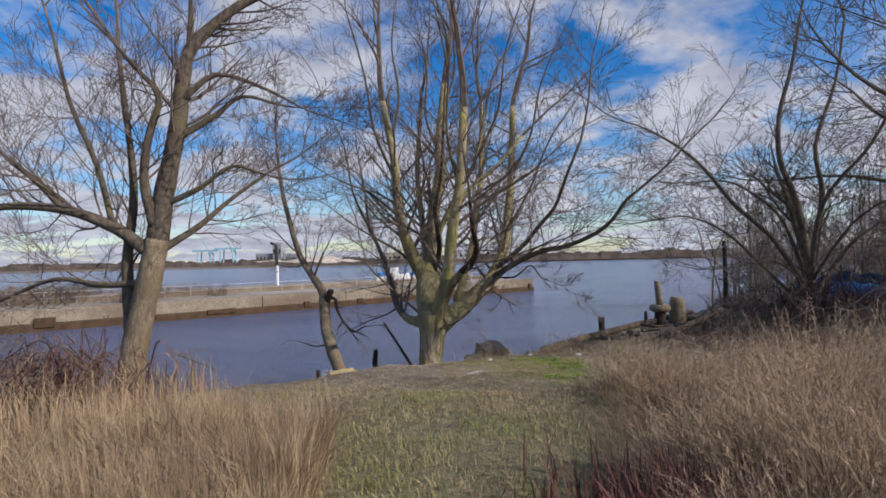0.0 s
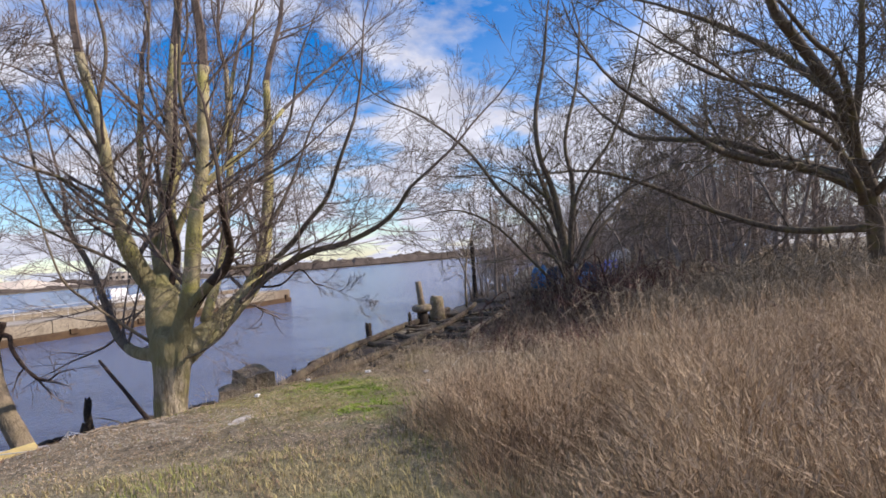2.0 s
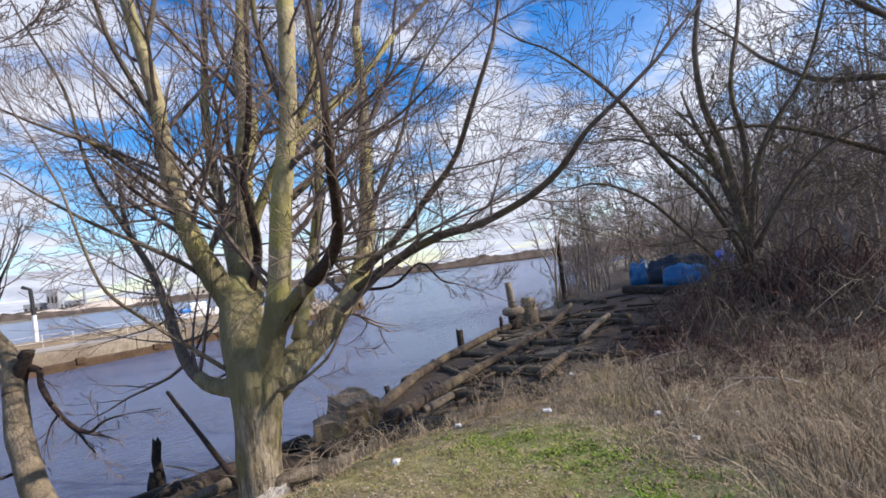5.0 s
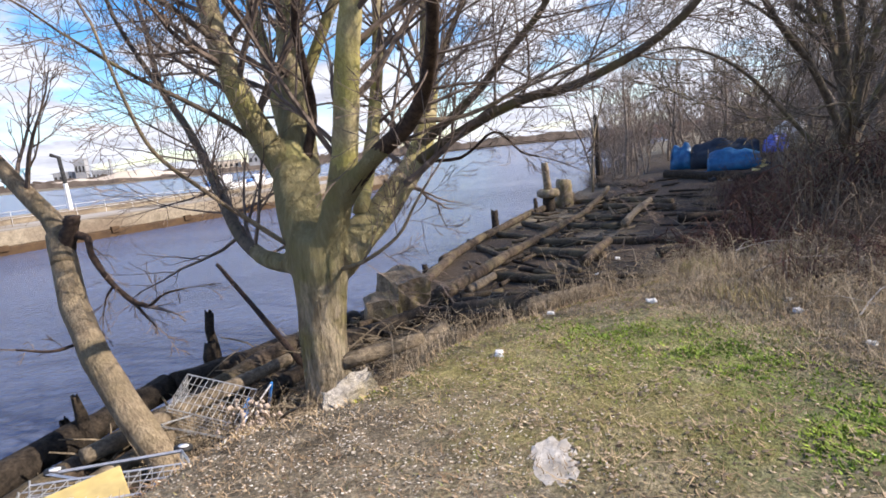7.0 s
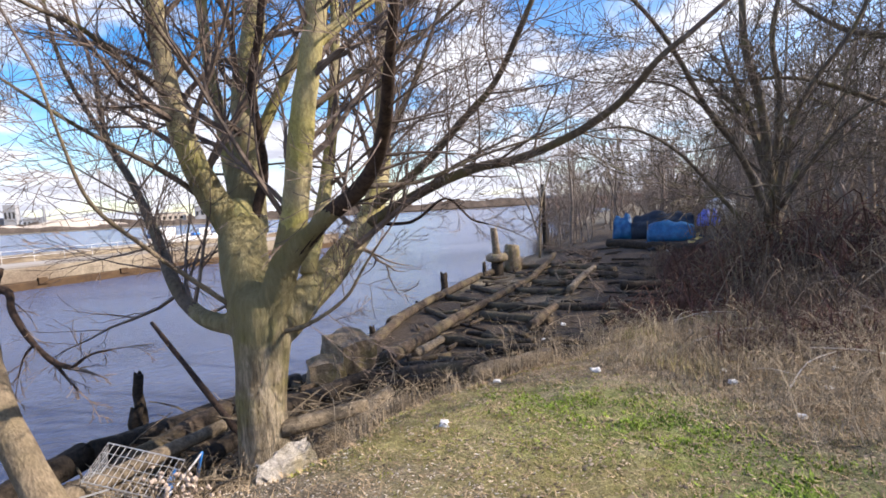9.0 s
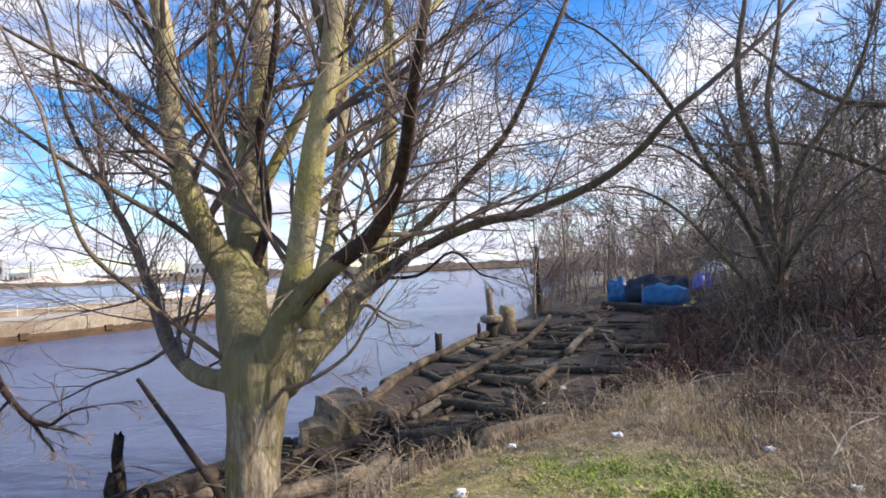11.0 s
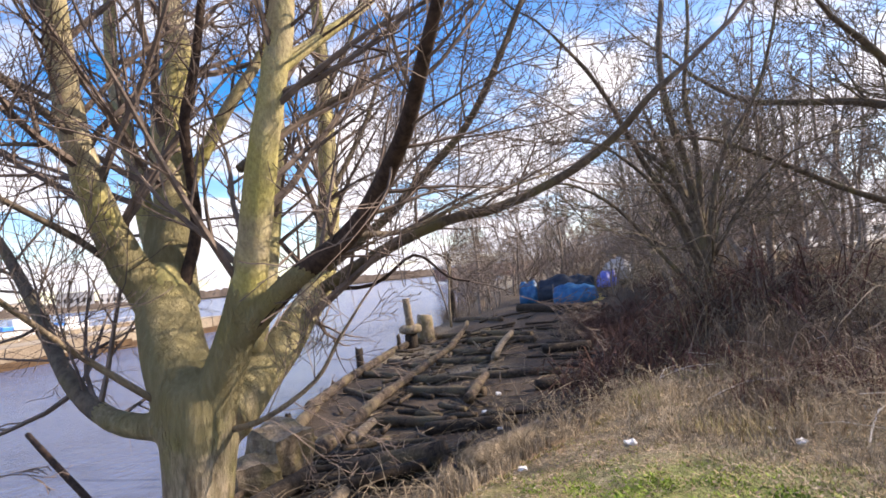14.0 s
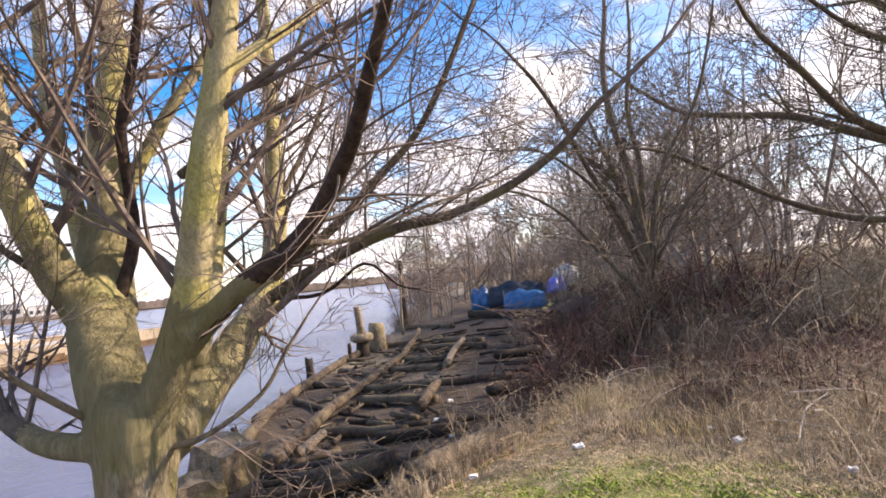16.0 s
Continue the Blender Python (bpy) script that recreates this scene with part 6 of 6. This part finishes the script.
def moss(r):
    x, y = r.uniform(-0.2, 5.0), r.uniform(7.3, 12.6)
    c = noise.noise(Vector((x * 1.7, y * 1.7, 31))) + 0.6 * noise.noise(Vector((x * 5, y * 5, 32)))
    c += 0.5 * math.exp(-((x - 0.6) ** 2 + (y - 10.2) ** 2) / 0.35) + 0.3 * math.exp(-((x - 1.7) ** 2 + (y - 10.8) ** 2) / 0.3)
    if c < 0.05 or x < 0.3 and y < 9.6:
        return None
    return x, y, 0.008 + 0.022 * r.random()


def fresh(r):
    cx, cy, rad_ = r.choice(GREEN_BAND + GREEN_LOW)
    x, y = r.gauss(cx, rad_ * 0.7), r.gauss(cy, rad_ * 0.7)
    return (x, y, 0.014 + 0.03 * r.random()) if noise.noise(Vector((x * 4, y * 4, 8))) > (-0.05 if cy > 8.6 else 0.08) else None


def seed_heads(n, seed):
    """Feathery pale heads above the tall grass."""
    rs = random.Random(seed)
    V, F = [], []
    for _ in range(n):
        cx, cy, h = rs.choice(NEAR_CLUMPS)
        if h < 0.3:
            continue
        p = Vector((cx + rs.gauss(0, 0.12), cy + rs.gauss(0, 0.12), land(cx, cy)))
        d = Vector((rs.gauss(0, 0.5), rs.gauss(0, 0.5), 1)).normalized()
        tip = p + d * h * rs.uniform(0.9, 1.5)
        tube(V, F, [p, p.lerp(tip, 0.6), tip], [0.0018, 0.0014, 0.001], 3)
        for j in range(9):
            q = p.lerp(tip, 0.68 + 0.32 * j / 9)
            e = (d + Vector((rs.gauss(0, 0.7), rs.gauss(0, 0.7), rs.gauss(0, 0.4)))).normalized() * rs.uniform(0.04, 0.08)
            w_ = Vector((rs.gauss(0, 1), rs.gauss(0, 1), 0)).normalized() * 0.004
            i = len(V)
            V += [q - w_, q + w_, q + e]
            F.append((i, i + 1, i + 2))
    tagged(part("seed_heads", (V, F), M_PLUME, None), "pale feathery seed heads above the dry grass", "grass", kind="stuff")


seed_heads(16000, 44)


def red_weeds(r):
    x, y = r.gauss(2.3, 0.6), r.gauss(2.3, 0.5)
    return x, y, 0.15 + 0.3 * r.random()


blades("tall_grass", 120000, tall_right, M_STRAW, "tall dry straw-coloured grass beside the path", 0.0018, 1, bend=2.2)
blades("tall_grass", 20000, functools.partial(tall_right, clumps=FAR_CLUMPS), M_BRUSH, "grey-brown dry grass on the slope", 0.0034, 61, bend=1.8)
blades("tall_grass", 20000, tall_far, M_STRAW, "tall dry grass in front of the wood", 0.012, 2)
blades("tall_grass", 26000, tall_left, M_STRAW, "tall dry straw-coloured grass at the path's edge", 0.0028, 3, bend=1.4)
blades("tall_grass", 14000, tall_bank_left, M_STRAW, "dry grass along the left bank", 0.008, 4)
blades("dry_grass", 40000, straw_right_low, M_BRUSH, "flattened dry straw grass", 0.0035, 5, bend=3.0)
blades("short_grass", 85000, short, M_SHORT, "short trodden green and straw grass of the path", 0.004, 6, bend=1.2)
blades("edge_grass", 7000, edge_tuft, M_BRUSH, "dry tufts along the bank edge", 0.004, 7, bend=0.9)
blades("green_weeds", 26000, weeds, M_GREEN, "fresh green low weeds in a patch", 0.008, 8, "weeds", 1.8)
blades("green_weeds", 12000, fresh, M_GREEN, "bright green leafy weeds growing thickly", 0.011, 18, "weeds", 1.6)
blades("moss", 110000, moss, M_MOSS, "yellow-green moss and short turf", 0.006, 19, "moss", 1.6)


def slope_red(r):
    x, y = r.uniform(4.4, 11.5), r.uniform(9.0, 15.0)
    if y > x * 0.9 + 7.6 or noise.noise(Vector((x * 0.9, y * 0.9, 41))) < 0.08:
        return None
    return x, y, 0.12 + 0.4 * r.random()


def slope_green(r):
    x, y = r.uniform(3.4, 9.0), r.uniform(8.6, 12.8)
    if noise.noise(Vector((x * 1.1, y * 1.1, 43))) < 0.15:
        return None
    return x, y, 0.06 + 0.16 * r.random()


blades("red_weeds", 7000, slope_red, M_RED, "dark red-brown dried weeds among the straw", 0.006, 51, "weeds", 1.3)
blades("short_grass", 9000, slope_green, M_SHORT, "olive green grass among the straw", 0.004, 52, bend=1.3)


def flat_straw(r):
    y = r.uniform(5.5, 12.2)
    x = r.uniform(-2.2, right_edge(y) + 2.5)
    s, a = shore_coords(x, y)
    return (x, y, 0.025 + 0.02 * r.random()) if s > 3.4 + max(0, a + 3.9) * 0.6 else None


blades("straw_litter", 60000, flat_straw, M_STRAW, "bits of pale straw lying on the soil", 0.004, 16, bend=4.0)
blades("red_weeds", 2500, red_weeds, M_RED, "dark red-brown dried weeds", 0.008, 9, "weeds", 0.9)


def scatter(name, n, place, mat, label, size, seed, flatness=0.4):
    """Small flakes lying on the ground."""
    rs = random.Random(seed)
    V, F = [], []
    for _ in range(n):
        got = place(rs)
        if got is None:
            continue
        x, y = got
        k = size * rs.uniform(0.4, 1.3)
        z = land(x, y) + 0.004
        i = len(V)
        a = rs.uniform(0, 6.283)
        tl = rs.uniform(-0.4, 0.4) * k
        for q in range(5):
            t = a + q * 1.2566
            rr = k * rs.uniform(0.6, 1.1)
            V.append((x + math.cos(t) * rr, y + math.sin(t) * rr * 0.8, z + tl * math.cos(t)))
        V.append((x, y, z + k * flatness))
        F += [(i + q, i + (q + 1) % 5, i + 5) for q in range(5)]
    tagged(part(name, (V, F), mat, None), label, "debris", kind="stuff")


def grit_place(r):
    x, y = r.gauss(-0.5, 0.9), r.gauss(8.9, 0.9)
    s, a = shore_coords(x, y)
    return (x, y) if s > 3.0 else None


def leaf_place(r):
    x, y = r.uniform(-2.5, 5), r.uniform(6.5, 12.4)
    return None if x < 0.7 and y < 10.4 and r.random() < 0.75 else (x, y)


def mud_place(r):
    a = r.uniform(-6, 26)
    s = r.uniform(0.3, max(1.0, min(9.0, 2.6 + (a + 3.9) * 0.6)))
    p = SHORE + ALONG * a + INLAND * s
    return p.x, p.y


scatter("shell_grit", 4200, grit_place, M_SHELL, "pale shell and gravel grit on bare soil", 0.0085, 21)
def clod_place(r):
    x, y = r.uniform(-1.5, 5.0), r.uniform(7.2, 12.0)
    return (x, y) if noise.noise(Vector((x * 2.2, y * 2.2, 12))) > 0.05 else None


scatter("dead_leaves", 1100, clod_place, M_DARKLEAF, "dark rotting leaves between the weeds", 0.018, 25, 0.08)
scatter("leaf_litter", 15000, leaf_place, M_LEAF, "dead brown leaves scattered in the grass", 0.016, 22, 0.12)
scatter("wood_debris", 9000, mud_place, M_DARKLEAF, "bits of bark and debris on the mud", 0.045, 23, 0.3)


def stick_heap(name, n, place, mat, label, seed, length=0.6, r=0.008):
    rs = random.Random(seed)
    V, F = [], []
    for _ in range(n):
        x, y = place(rs)
        a = rs.uniform(0, 6.283)
        k = length * rs.uniform(0.4, 1.4)
        p = Vector((x, y, land(x, y) + rs.uniform(0.0, 0.12)))
        q = p + Vector((math.cos(a) * k, math.sin(a) * k, rs.gauss(0.05, 0.15)))
        m_ = p.lerp(q, 0.5) + Vector((rs.gauss(0, 0.05), rs.gauss(0, 0.05), 0.05))
        rr = r * rs.uniform(0.5, 1.6)
        tube(V, F, smooth_line([p, m_, q], 2), [rr, rr, rr * 0.9, rr * 0.7, rr * 0.5], 4)
    tagged(part(name, (V, F), mat, None), label, "sticks", kind="stuff")


def crib_near(r):
    a = r.uniform(-5, 5)
    s = r.uniform(0.5, 2.4 if a < -1.5 else 3.6)
    p = SHORE + ALONG * a + INLAND * s
    return p.x, p.y


stick_heap("driftwood_sticks", 700, crib_near, M_LOGTAN, "tangle of thin driftwood sticks below the bank", 31, 0.6, 0.011)
stick_heap("driftwood_sticks", 600, mud_place, M_LOGTAN, "thin driftwood sticks strewn over the crib", 32, 1.0, 0.014)


def slope_place(r):
    return r.uniform(3.6, 9.5), r.uniform(8.8, 13.5)


stick_heap("pale_sticks", 46, slope_place, M_WHITE, "thin bleached sticks lying in the dry grass", 33, 0.6, 0.006)
